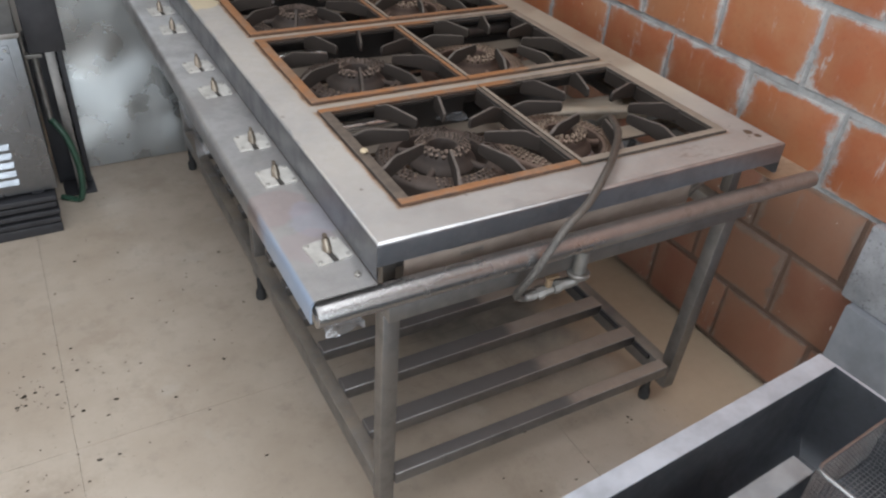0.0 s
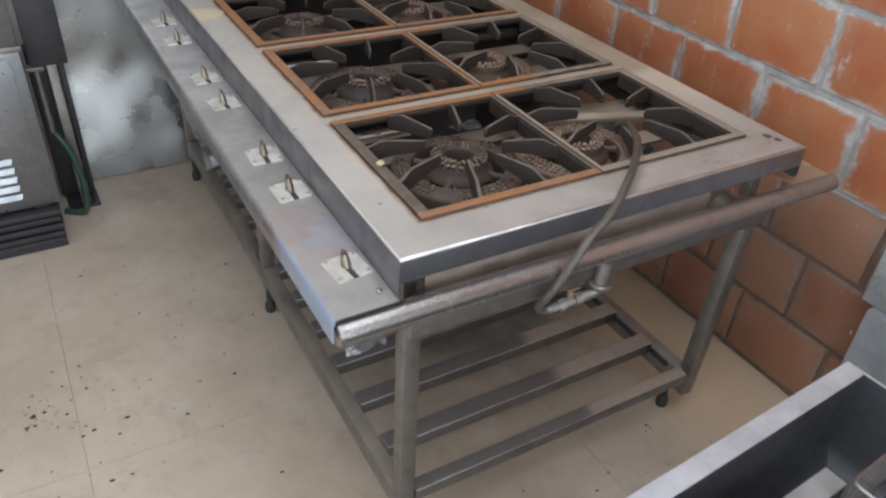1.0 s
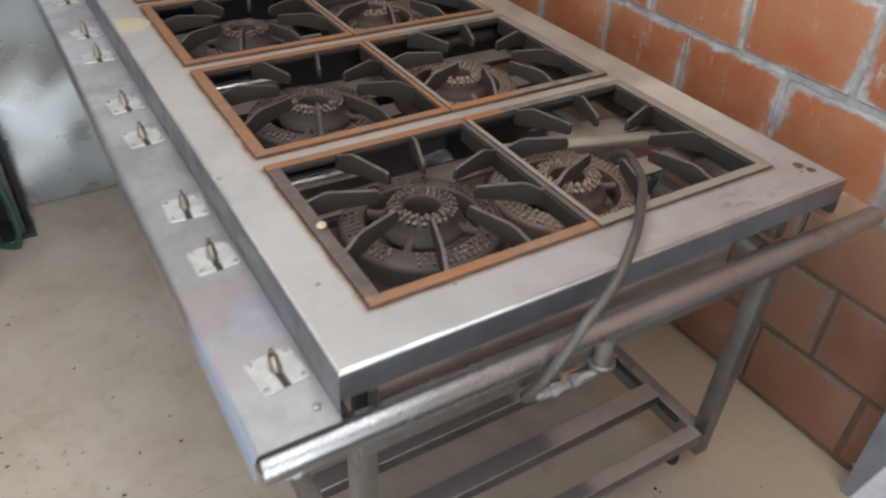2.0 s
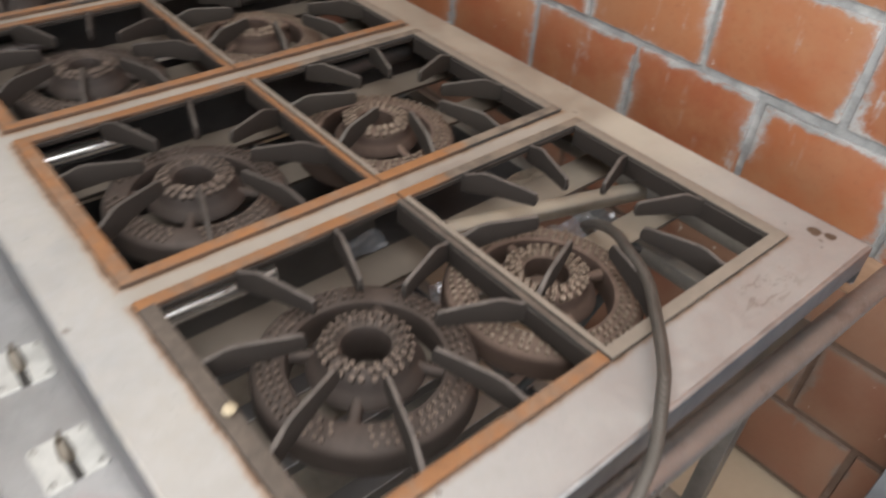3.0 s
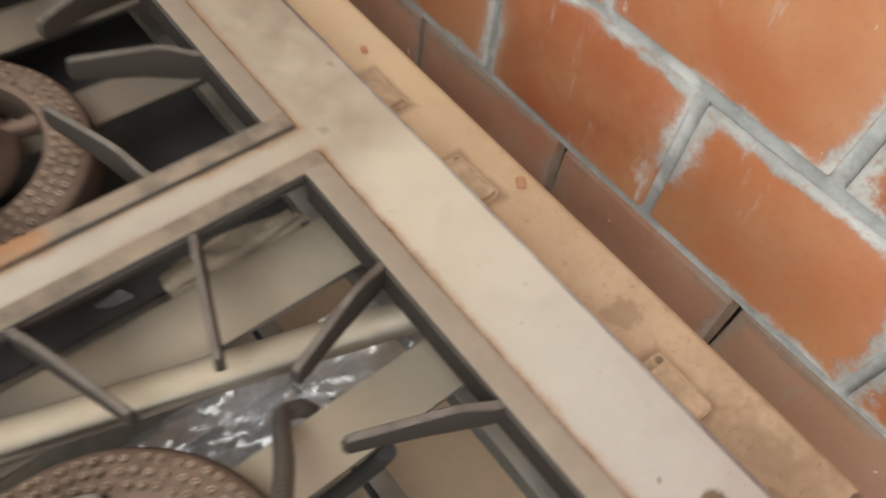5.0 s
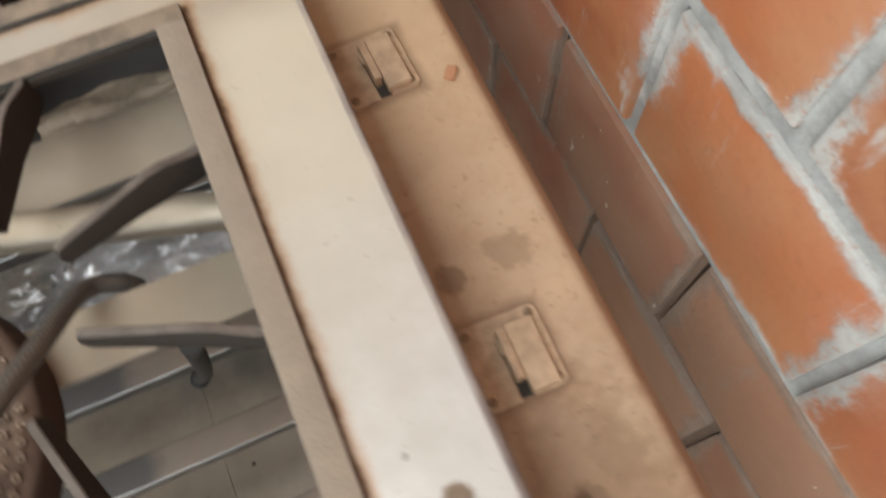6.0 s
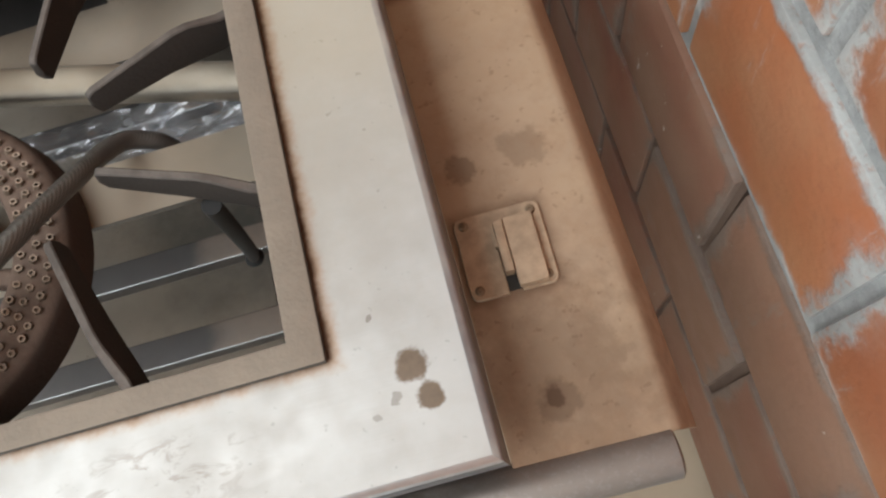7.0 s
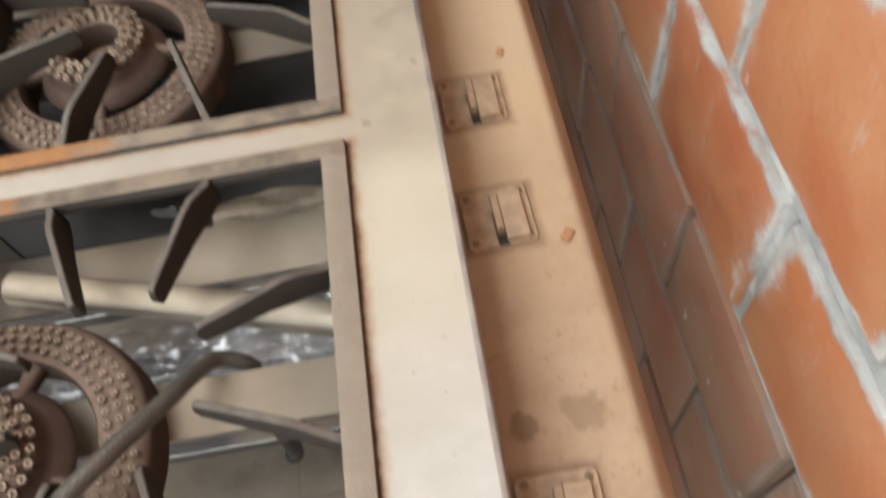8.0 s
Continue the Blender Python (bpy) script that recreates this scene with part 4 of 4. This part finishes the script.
def burner(x, y, z, dusty, turn, tube_line, label, tube_material):
    iron, jet = (M_BURNER_RUST, M_JET_RUST) if dusty else (M_BURNER, M_JET_DARK)
    b = thing("gas_burner", label, "burner", "double-ring burners under the grates", at=(x, y, z))
    b.rotation_euler = (0, 0, turn)
    o = part("outer_ring", shared(("outer", dusty), outer_ring, iron), None, b)
    tagged(part("jet_crown", shared(("jo", dusty), lambda: jets([(0.1115, 0.0325, 58), (0.1225, 0.0312, 64), (0.1335, 0.0295, 68)], 0.0036, 0.0052, 0.45, 0.0 if dusty else 0.17), jet), None, o), kind="stuff")
    i = part("inner_ring", shared(("inner", dusty), inner_ring, iron), None, b)
    tagged(part("jet_crown", shared(("ji", dusty), lambda: jets([(0.0385, 0.0580, 19), (0.0475, 0.0590, 23), (0.0560, 0.0535, 27)], 0.0042, 0.0068, 0.55), jet), None, i), kind="stuff")
    for k in range(4):
        a = math.pi / 4 + k * math.pi / 2
        c, s = math.cos(a), math.sin(a)
        part("arm", tube([(0.060 * c, 0.060 * s, 0.026), (0.082 * c, 0.082 * s, 0.020), (0.104 * c, 0.104 * s, 0.018)], [0.010, 0.009, 0.011], 10), iron, b)
    hub = [(0, -0.0185), (0.045, -0.0185), (0.050, -0.012), (0.046, 0.010), (0.036, 0.020), (0.022, 0.027), (0, 0.030)]
    if not dusty:  # open in the middle
        hub = [(0.035, -0.0185), (0.045, -0.0185), (0.050, -0.012), (0.047, 0.006), (0.036, 0.006)]
    part("hub", lathe(hub, 24, (0, 0, 0), not dusty), iron, b)
    inv = pose(x, y, z, 0, 0, math.degrees(turn)).inverted()
    part("mixing_tube", tube([inv @ Vector(p) for p in smooth_line(tube_line, 4)], 0.0175, 20), tube_material, b, {M_TUBE: "pale aluminium gas mixing tube", M_TUBE_DUST: "gas mixing tube dulled by tan dust"}.get(tube_material, "sooty dark gas mixing tube"))
    return b


BZ = 0.826
SOOT, DUSTY = "sooty black cast iron double-ring gas burner", "dusty brown cast iron double-ring gas burner"
for row, y in enumerate(ROWS_Y):
    cy = y + CELL_D / 2
    burner((0.297, 0.292, 0.296, 0.300)[row], cy + (-0.001, -0.010, -0.008, 0.0)[row], BZ, False, 0.2 * row, [(0.020, cy + 0.244, 0.834), (0.15, cy + 0.243, 0.834), (0.300, cy + 0.240, 0.834)], SOOT, M_TUBE if row < 2 else M_TUBE_SOOT)
    rx, ry = ((0.586, cy - 0.040), (0.644, cy - 0.024), (0.667, cy - 0.010), (0.692, cy))[row]
    if row == 0:
        line = [(0.935, 0.358, 0.833), (0.80, 0.400, 0.834), (0.57, 0.467, 0.836)]
    else:
        line = [(0.93, cy + 0.246, 0.838), (0.82, cy + 0.245, 0.838), (0.70, cy + 0.242, 0.838)]
    burner(rx, ry, BZ, True, 0.5 + 0.3 * row, line, DUSTY, M_TUBE_DUST if row == 0 else M_TUBE_SOOT)


# ---- gas connection ----
connection = thing("gas_connection", "galvanised gas fitting with a small brass valve under the pipe", "pipe fitting")
part("stub", tube([(0.470, -0.006, 0.757), (0.470, -0.006, 0.700)], 0.015, 16), M_GALV, connection)
part("collar", lathe([(0.012, 0), (0.023, 0.0), (0.025, 0.003), (0.025, 0.009), (0.022, 0.012), (0.012, 0.012)], 20, (0.470, -0.006, 0.690)), M_GALV, connection)
part("elbow", tube(smooth_line([(0.470, -0.006, 0.700), (0.467, -0.005, 0.682), (0.452, 0.000, 0.672), (0.430, 0.004, 0.668)], 4), 0.0125, 14), M_GALV, connection)


def on_run(x):
    return (x, 0.004 + (0.430 - x) * 0.16, 0.668 - (0.430 - x) * 0.25)


for a, b, r in ((0.431, 0.417, 0.0155), (0.416, 0.394, 0.0125), (0.394, 0.380, 0.0155), (0.380, 0.362, 0.011)):
    part("coupling", tube([on_run(a), on_run(b)], r, 8), M_GALV, connection)
valve = part("valve", tube([(0.405, 0.008, 0.672), (0.405, 0.006, 0.692)], 0.008, 10), M_BRASS, connection, "small brass valve")
part("handle", block(0.394, 0.427, 0.001, 0.011, 0.692, 0.697, 0.0015), M_BRASS, valve)

hose = thing("gas_hose", "grey braided gas hose hooked over the range edge into a grate", "hose")
HOSE = smooth_line([(0.366, 0.014, 0.652), (0.345, 0.017, 0.651), (0.326, 0.010, 0.672), (0.320, -0.012, 0.708), (0.327, -0.033, 0.756), (0.346, -0.046, 0.815), (0.376, -0.046, 0.860), (0.442, -0.026, 0.894), (0.510, 0.018, 0.918), (0.546, 0.046, 0.921), (0.600, 0.097, 0.921), (0.653, 0.152, 0.918), (0.690, 0.213, 0.911), (0.720, 0.252, 0.898), (0.752, 0.300, 0.871), (0.768, 0.334, 0.846), (0.779, 0.352, 0.826), (0.797, 0.355, 0.808), (0.806, 0.353, 0.790)], 10)
part("hose_body", tube(HOSE, 0.0085, 14), M_HOSE, hose)
part("ferrule", tube(HOSE[:6], 0.011, 12), M_GALV, hose)

igniter = solid("pilot_tube", tube(smooth_line([(0.836, 0.279, 0.803), (0.822, 0.294, 0.73), (0.783, 0.337, 0.56), (0.740, 0.387, 0.41)], 6), 0.0090, 12), M_RUBBER, "long black rubber tube hanging below the support bar", "pipe")
part("tip", lathe([(0, -0.014), (0.010, -0.010), (0.0145, 0.0), (0.010, 0.010), (0, 0.014)], 14, (0.737, 0.390, 0.396), False), M_RUBBER, igniter)




# ---- fryer tank beside the range ----
def tank():
    z, x0, x1, y1, y0 = 0.600, -0.930, 0.0, 0.0, -0.50
    t = thing("fryer_tank", "open dark steel fryer tank with a bright flat rim", "fryer", at=(0.868, -0.350, 0))
    t.rotation_euler = (0, 0, radians(4.2))
    w, r = 0.040, 0.007
    part("rim", grid_plate([x0, x0 + w, x1 - r, x1], [y0, y0 + w, y1 - w, y1], [(1, 1)], z - 0.004, z), M_RIM, t, "bright bent steel rim")
    bm = bmesh.new()
    for b in ((x0 + 0.004, x1 - 0.004, y1 - 0.007, y1 - 0.004, 0.345, z - 0.004), (x0 + 0.004, x1 - 0.004, y0 + 0.004, y0 + 0.007, 0.345, z - 0.004),
              (x0 + 0.004, x0 + 0.007, y0 + 0.008, y1 - 0.008, 0.345, z - 0.004), (x1 - 0.006, x1 - 0.003, y0 + 0.008, y1 - 0.008, 0.345, z - 0.004)):
        box(bm, *b)
    part("body", bm, M_TANK, t, "", False)
    part("basin", rim_sweep(x0 + w - 0.002, x1 - r, y0 + w - 0.002, y1 - w + 0.002, [(0.0, z - 0.001), (0.001, z - 0.012), (0.004, z - 0.20), (0.030, z - 0.235), (0.06, z - 0.24)]), M_TANK, t)
    part("basin_floor", block(x0 + w + 0.05, x1 - r - 0.05, y0 + w + 0.05, y1 - w - 0.05, z - 0.246, z - 0.239, 0), M_TANK, t)
    part("ledge", block(x0 + w + 0.006, -0.222, y1 - 0.165, y1 - 0.120, z - 0.070, z - 0.064, 0.002), M_LEDGE, t, "flat steel ledge inside the tank")
    part("divider", block(x0 + w + 0.006, -0.222, y1 - 0.165, y1 - 0.162, z - 0.236, z - 0.071, 0), M_TANK, t)
    for x in (x0 + 0.01, x1 - 0.05):
        for y in (y0 + 0.01, y1 - 0.05):
            part("leg", block(x, x + 0.04, y, y + 0.04, 0, 0.3445, 0.003), M_TANK, t)
    return t


tank()


def fry_basket(m):
    """A wire basket: thick top wire, fine mesh sides."""
    b = thing("fry_basket", "wire mesh fry basket standing in the steel tank", "basket")
    w, d, h = 0.125, 0.105, 0.13
    loop = [(-w, -d, h), (w, -d, h), (w, d, h), (-w, d, h)]
    pts = []
    for i in range(4):
        a, c, e = Vector(loop[i - 1]), Vector(loop[i]), Vector(loop[(i + 1) % 4])
        for k in range(5):
            t = k / 4
            p, q = c + (a - c).normalized() * 0.02, c + (e - c).normalized() * 0.02
            pts.append(p.lerp(c, t).lerp(c.lerp(q, t), t))
    pts.append(pts[0])
    part("rim_wire", tube(pts, 0.0035, 8), M_WIRE, b, "bright thick top wire")
    for name, wires in (("mesh_side", [((-w, -d), (w, -d)), ((w, -d), (w, d)), ((w, d), (-w, d)), ((-w, d), (-w, -d))]),):
        for (ax, ay), (bx, by) in wires:
            bm = bmesh.new()
            n = 26
            for k in range(n + 1):
                x, y = ax + (bx - ax) * k / n, ay + (by - ay) * k / n
                box(bm, x - 0.0007, x + 0.0007, y - 0.0007, y + 0.0007, 0, h)
            for k in range(14):
                z = h * k / 14
                box(bm, min(ax, bx) - 0.0007, max(ax, bx) + 0.0007, min(ay, by) - 0.0007, max(ay, by) + 0.0007, z, z + 0.0014)
            part(name, bm, M_WIRE, b, "", False)
    bm = bmesh.new()
    for k in range(24):
        box(bm, -w + 2 * w * k / 23 - 0.0007, -w + 2 * w * k / 23 + 0.0007, -d, d, 0.0, 0.0014)
        box(bm, -w, w, -d + 2 * d * k / 23 - 0.0007, -d + 2 * d * k / 23 + 0.0007, 0.0, 0.0014)
    part("mesh_floor", bm, M_WIRE, b, "", False)
    b.matrix_world = m
    return b


fry_basket(pose(0.729, -0.650, 0.478, 0, 0, 5))

# smooth cement base along the brick wall
solid("cement_base", block(1.255, X_WALL + 0.02, -2.33, -0.175, 0.0, 0.468, 0.006, 2), M_RENDER, "smooth blue-grey cement-plastered base along the brick wall", "wall base", kind="structure")
solid("concrete_block", block(1.278, X_WALL + 0.02, -0.66, -0.140, 0.4685, 0.690, 0.007, 2), M_CONCRETE, "rough grey concrete block set on the cement base", "concrete block")

# ---- the far corner ----
panel = thing("metal_partition", "tall dented galvanised sheet panel riveted along its foot", "panel")
bm = bmesh.new()
rows = []
for side in (0.0, 0.006):
    g = {}
    for i in range(29):
        for j in range(49):
            x, z = -0.362 + 0.982 * i / 28, 0.004 + 1.946 * j / 48
            t = min(z / 0.52, 1.0)
            dent = (0.007 * noise.noise(Vector((x * 3.2, 1.7, z * 4.0))) + 0.004 * noise.noise(Vector((x * 9.0, 4.1, z * 8.0)))) * min(1.0, z / 0.12)
            g[i, j] = bm.verts.new((x, 2.150 + side + 0.055 * (t * t * (3 - 2 * t)) + dent, z))
    for i in range(28):
        for j in range(48):
            q = [g[i, j], g[i + 1, j], g[i + 1, j + 1], g[i, j + 1]]
            bm.faces.new(q if side == 0 else q[::-1])
part("sheet", bm, M_PANEL, panel)
part("edge_angle", block(-0.366, -0.340, 2.225, 2.250, 0.0, 1.95, 0.002), M_PANEL, panel)
for k in range(6):
    part("rivet", lathe([(0, 0), (0.006, 0), (0.004, 0.003), (0, 0.004)], 10, (0, 0, 0), False), M_SCREW, panel).matrix_basis = pose(-0.30 + 0.14 * k, 2.150, 0.035, 90, 0, 0)

cab = thing("steel_cabinet", "grey steel kitchen cabinet with louvred vents on a dark plinth", "cabinet")
part("body", block(-1.25, -0.474, 1.722, 2.32, 0.170, 0.735, 0.004), M_CABINET, cab)
part("front_panel", block(-1.215, -0.506, 1.716, 1.7215, 0.195, 0.705, 0.002), M_CABINET, cab)
part("top_edge", block(-1.26, -0.466, 1.710, 1.7215, 0.727, 0.745, 0.004), M_GALV, cab)
for k in range(5):
    bm = bmesh.new()
    v = [bm.verts.new(p) for p in ((-0.80, 1.7155, 0), (-0.585, 1.7155, 0), (-0.585, 1.7155, 0.020), (-0.80, 1.7155, 0.020), (-0.795, 1.709, 0.001), (-0.590, 1.709, 0.001))]
    for f in ((0, 1, 5, 4), (4, 5, 2, 3), (0, 4, 3), (1, 2, 5)):
        bm.faces.new([v[i] for i in f])
    part("louvre", bm, M_CABINET, cab).location = (0, 0, 0.215 + 0.034 * k)
part("plinth", block(-1.24, -0.490, 1.700, 2.30, 0.0, 0.040, 0.004), M_BLACK, cab, "dark plinth")
for k in range(4):
    part("plinth_slat", block(-1.24 + 0.004 * (k % 2), -0.492 + 0.006 * (k % 2), 1.694 + 0.004 * (k % 3), 2.30, 0.047 + 0.030 * k, 0.067 + 0.030 * k, 0.003), M_BLACK, cab)
for x in (-0.56, -1.20):
    part("plinth_post", block(x, x + 0.04, 1.735, 1.775, 0.041, 0.169, 0), M_BLACK, cab)
for x, y in ((-0.53, 1.7155), (-1.19, 1.7155)):
    part("screw", lathe([(0, 0), (0.005, 0), (0.003, 0.003), (0, 0.003)], 8, (0, 0, 0), False), M_SCREW, cab).matrix_basis = pose(x + 0.012, y, 0.69, 90, 0, 0)
solid("steel_bowl", lathe([(0.0, 0.0), (0.07, 0.002), (0.12, 0.03), (0.155, 0.09), (0.160, 0.095), (0.151, 0.092), (0.115, 0.034), (0.068, 0.006), (0.0, 0.004)], 32, (-0.66, 1.95, 0.7465), False), M_CABINET, "shallow grey metal bowl standing on the steel cabinet", "bowl")

machine = thing("upright_machine", "dark upright machine column beside the metal panel", "machine")
part("housing", block(-0.455, -0.335, 1.88, 2.04, 0.610, 1.15, 0.006), M_BLACK, machine)
part("post", block(-0.405, -0.372, 1.955, 1.985, 0.0, 0.609, 0.003), M_FRAME, machine)
part("post", block(-0.366, -0.345, 2.02, 2.05, 0.0, 0.609, 0.003), M_BLACK, machine)
part("pipe", tube([(-0.440, 1.92, 0.609), (-0.440, 1.92, 0.34)], 0.011, 12), M_GALV, machine)
part("foot_plate", block(-0.455, -0.340, 1.94, 2.06, 0.0, 0.012, 0.002), M_BLACK, machine)
part("back_body", block(-0.465, -0.369, 2.062, 2.135, 0.0, 0.609, 0.004), M_BLACK, machine)
part("clamp", block(-0.470, -0.415, 1.905, 1.935, 0.585, 0.600, 0.002), M_GALV, machine)
solid("green_hose", tube(smooth_line([(-0.440, 1.92, 0.345), (-0.425, 1.90, 0.330), (-0.400, 1.885, 0.27), (-0.385, 1.88, 0.16), (-0.392, 1.88, 0.06), (-0.412, 1.89, 0.013), (-0.47, 1.93, 0.013)], 8), 0.0115, 12), M_GREEN, "green water hose hanging down to the floor", "hose")


# ---- loose film, crumbs and debris ----
def film(name, x0, x1, y0, y1, z, amp, seed, label, sag=0.0, tilt=0.0):
    bm = bmesh.new()
    nx, ny = (44, 28) if x1 - x0 > 0.2 else (14, 12)
    g = {}
    for i in range(nx + 1):
        for j in range(ny + 1):
            x, y = x0 + (x1 - x0) * i / nx, y0 + (y1 - y0) * j / ny
            p = Vector((x * 8 + seed, y * 22, seed))
            edge = 0.012 * noise.noise(p * 1.7)
            dz = amp * (noise.noise(p) + 1.1 * abs(noise.noise(p * 2.1)) + 0.7 * abs(noise.noise(p * 4.6)))
            g[i, j] = bm.verts.new((x + edge, y + edge, z + dz + tilt * (j / ny) - sag * (0.25 - (i / nx - 0.5) ** 2) * 4))
    for i in range(nx):
        for j in range(ny):
            bm.faces.new((g[i, j], g[i + 1, j], g[i + 1, j + 1], g[i, j + 1]))
    return solid(name, bm, M_FILM, label, "plastic film")


film("plastic_film", 0.52, 0.935, 0.332, 0.452, 0.742, 0.022, 3.0, "crumpled clear plastic film caught under the burner", 0.02)
torn = film("plastic_film", 0.765, 0.915, 0.528, 0.562, 0.790, 0.012, 8.0, "torn dusty plastic film behind the support bar")
torn.data.materials[0] = M_FILM_DUST
film("plastic_film", 0.42, 0.49, 0.515, 0.56, 0.815, 0.008, 12.0, "small scrap of clear plastic film on the support bar")
film("plastic_film", 0.706, 0.730, 0.534, 0.556, 0.815, 0.004, 14.0, "small scrap of clear plastic film on the support bar")
film("plastic_film", -0.085, 0.0, 0.045, 0.10, 0.672, 0.020, 21.0, "rag of clear plastic film hanging below the gas pipe")
film("plastic_film", -0.10, 0.03, 0.95, 1.30, 0.60, 0.035, 5.0, "torn clear plastic film hanging below the control ledge", 0.0, 0.10)

solid("crumb", lathe([(0, 0), (0.006, 0.001), (0.009, 0.005), (0.006, 0.009), (0, 0.010)], 9, (0.107, 0.300, H + 0.004), False), M_CRUMB, "small yellow crumb lying on the grate frame", "crumb")
for x, y, a, s in ((1.138, 0.437, 0.9, 0.65), (1.117, 0.71, 1.2, 0.5)):
    bm = block(-0.012, 0.012, -0.008, 0.008, 0, 0.007, 0.002, 1)
    bmesh.ops.transform(bm, matrix=pose(x, y, Z_LEDGE, 0, 0, math.degrees(a)) @ Matrix.Scale(s, 4), verts=bm.verts)
    solid("brick_chip", bm, M_CHIP, "small orange brick chip on the dusty ledge", "brick chip")


def debris():
    rnd = random.Random(11)
    bm = bmesh.new()
    spots = [(-0.66, 0.86, 0.05), (-0.56, 0.78, 0.10), (-0.62, 0.95, 0.15), (-0.35, 0.75, 0.45), (-0.3, 1.3, 0.5), (-0.7, 0.5, 0.25), (0.92, -0.10, 0.16), (0.55, -0.12, 0.25)]
    for k in range(225):
        cx, cy, spread = spots[min(int(rnd.random() ** 0.8 * 8), 7)]
        x, y = rnd.gauss(cx, spread * 0.6), rnd.gauss(cy, spread * 0.6)
        s = rnd.choice((0.0015, 0.002, 0.003, 0.003, 0.0045, 0.007)) * rnd.uniform(0.7, 1.2)
        a = rnd.uniform(0, 3.1)
        pts = [(math.cos(a + b) * s * rnd.uniform(0.6, 1.4), math.sin(a + b) * s * rnd.uniform(0.4, 0.9)) for b in (0, 1.25, 2.5, 3.8, 5.0)]
        low = [bm.verts.new((x + p, y + q, 0.0005)) for p, q in pts]
        tip = bm.verts.new((x, y, 0.0005 + s * 0.6))
        for i in range(5):
            bm.faces.new((low[i], low[(i + 1) % 5], tip))
    return solid("floor_debris", bm, M_DIRT, "dark crumbs and grit scattered over the floor", "debris", kind="stuff", smooth=False)


debris()

# ---- floor slabs and bricks ----
FX = [X_WEST - 0.1, -1.80, -0.582, 0.640, X_WALL + 0.15]
FY = [Y_SOUTH - 0.1, -1.83, -0.610, 0.612, 1.834, Y_NORTH + 0.1]
for i in range(4):
    for j in range(5):
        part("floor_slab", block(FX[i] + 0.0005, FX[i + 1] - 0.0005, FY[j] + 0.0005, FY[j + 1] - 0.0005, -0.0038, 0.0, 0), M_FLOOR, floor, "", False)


def brick_mesh(seed, length):
    """A clay brick with worn, slightly wavy edges; its face looks to -x."""
    rnd = random.Random(seed)
    bm = bmesh.new()
    h = ROW_H - JOINT
    vs = box(bm, 0.0, 0.030, 0.0, length, 0.0, h)
    for v in vs:
        v.co += Vector((rnd.uniform(-0.0015, 0.0015), rnd.uniform(-0.003, 0.003), rnd.uniform(-0.0025, 0.0025)))
    soften(bm, 0.0045, 2)
    return finish(bm)


BRICKS = [brick_mesh(k, PITCH - HEAD) for k in range(6)]
LOW_BRICKS = [me.copy() for me in BRICKS]
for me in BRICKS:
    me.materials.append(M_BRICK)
for me in LOW_BRICKS:
    me.materials.append(M_BRICK_LOW)


rnd = random.Random(3)
mortar, low_mortar = bmesh.new(), bmesh.new()
y_lo, y_hi = Y_SOUTH, Y_NORTH


def strip(y0, y1, z0, z1, depth):
    """A mortar strip that follows the face of the wall."""
    for v in box(mortar if z0 > LOW_Z - 0.05 else low_mortar, depth, 0.030, y0, y1, z0, z1):
        v.co.x += X_WALL


for row in range(0, 13):
    z = ROW_Z0 + row * ROW_H
    off = 0.203 if row % 2 == 0 else 0.052
    k = math.ceil((y_lo - off) / PITCH)
    strip(y_lo, y_hi, max(z - JOINT / 2 - 0.001, 0.0), z + JOINT / 2 + 0.001, 0.0075)
    while off + (k + 1) * PITCH < y_hi:
        y = off + k * PITCH
        if z + ROW_H < Z_CEIL + 0.1:
            zb = z + JOINT / 2
            b = part("brick", (BRICKS if zb > LOW_Z - 0.1 else LOW_BRICKS)[rnd.randrange(6)], None, wall_east)
            b.location = (X_WALL + rnd.uniform(-0.003, 0.002), y + HEAD / 2 + rnd.uniform(-0.002, 0.002), zb + rnd.uniform(-0.0015, 0.0015))
            # head joint, not quite filled
            gap = rnd.choice((0.0, 0.002, 0.003, 0.0045)) if zb > 0.65 else rnd.choice((0.003, 0.004, 0.005))
            strip(y - HEAD / 2 - 0.002 + gap, y + HEAD / 2 + 0.002, zb, z + ROW_H - JOINT / 2, 0.0070)
        k += 1
part("mortar", mortar, M_MORTAR, wall_east, "rough grey mortar", False)
part("mortar", low_mortar, M_MORTAR_LOW, wall_east, "brownish mortar of the lower courses, darkened for dirt and shade", False)
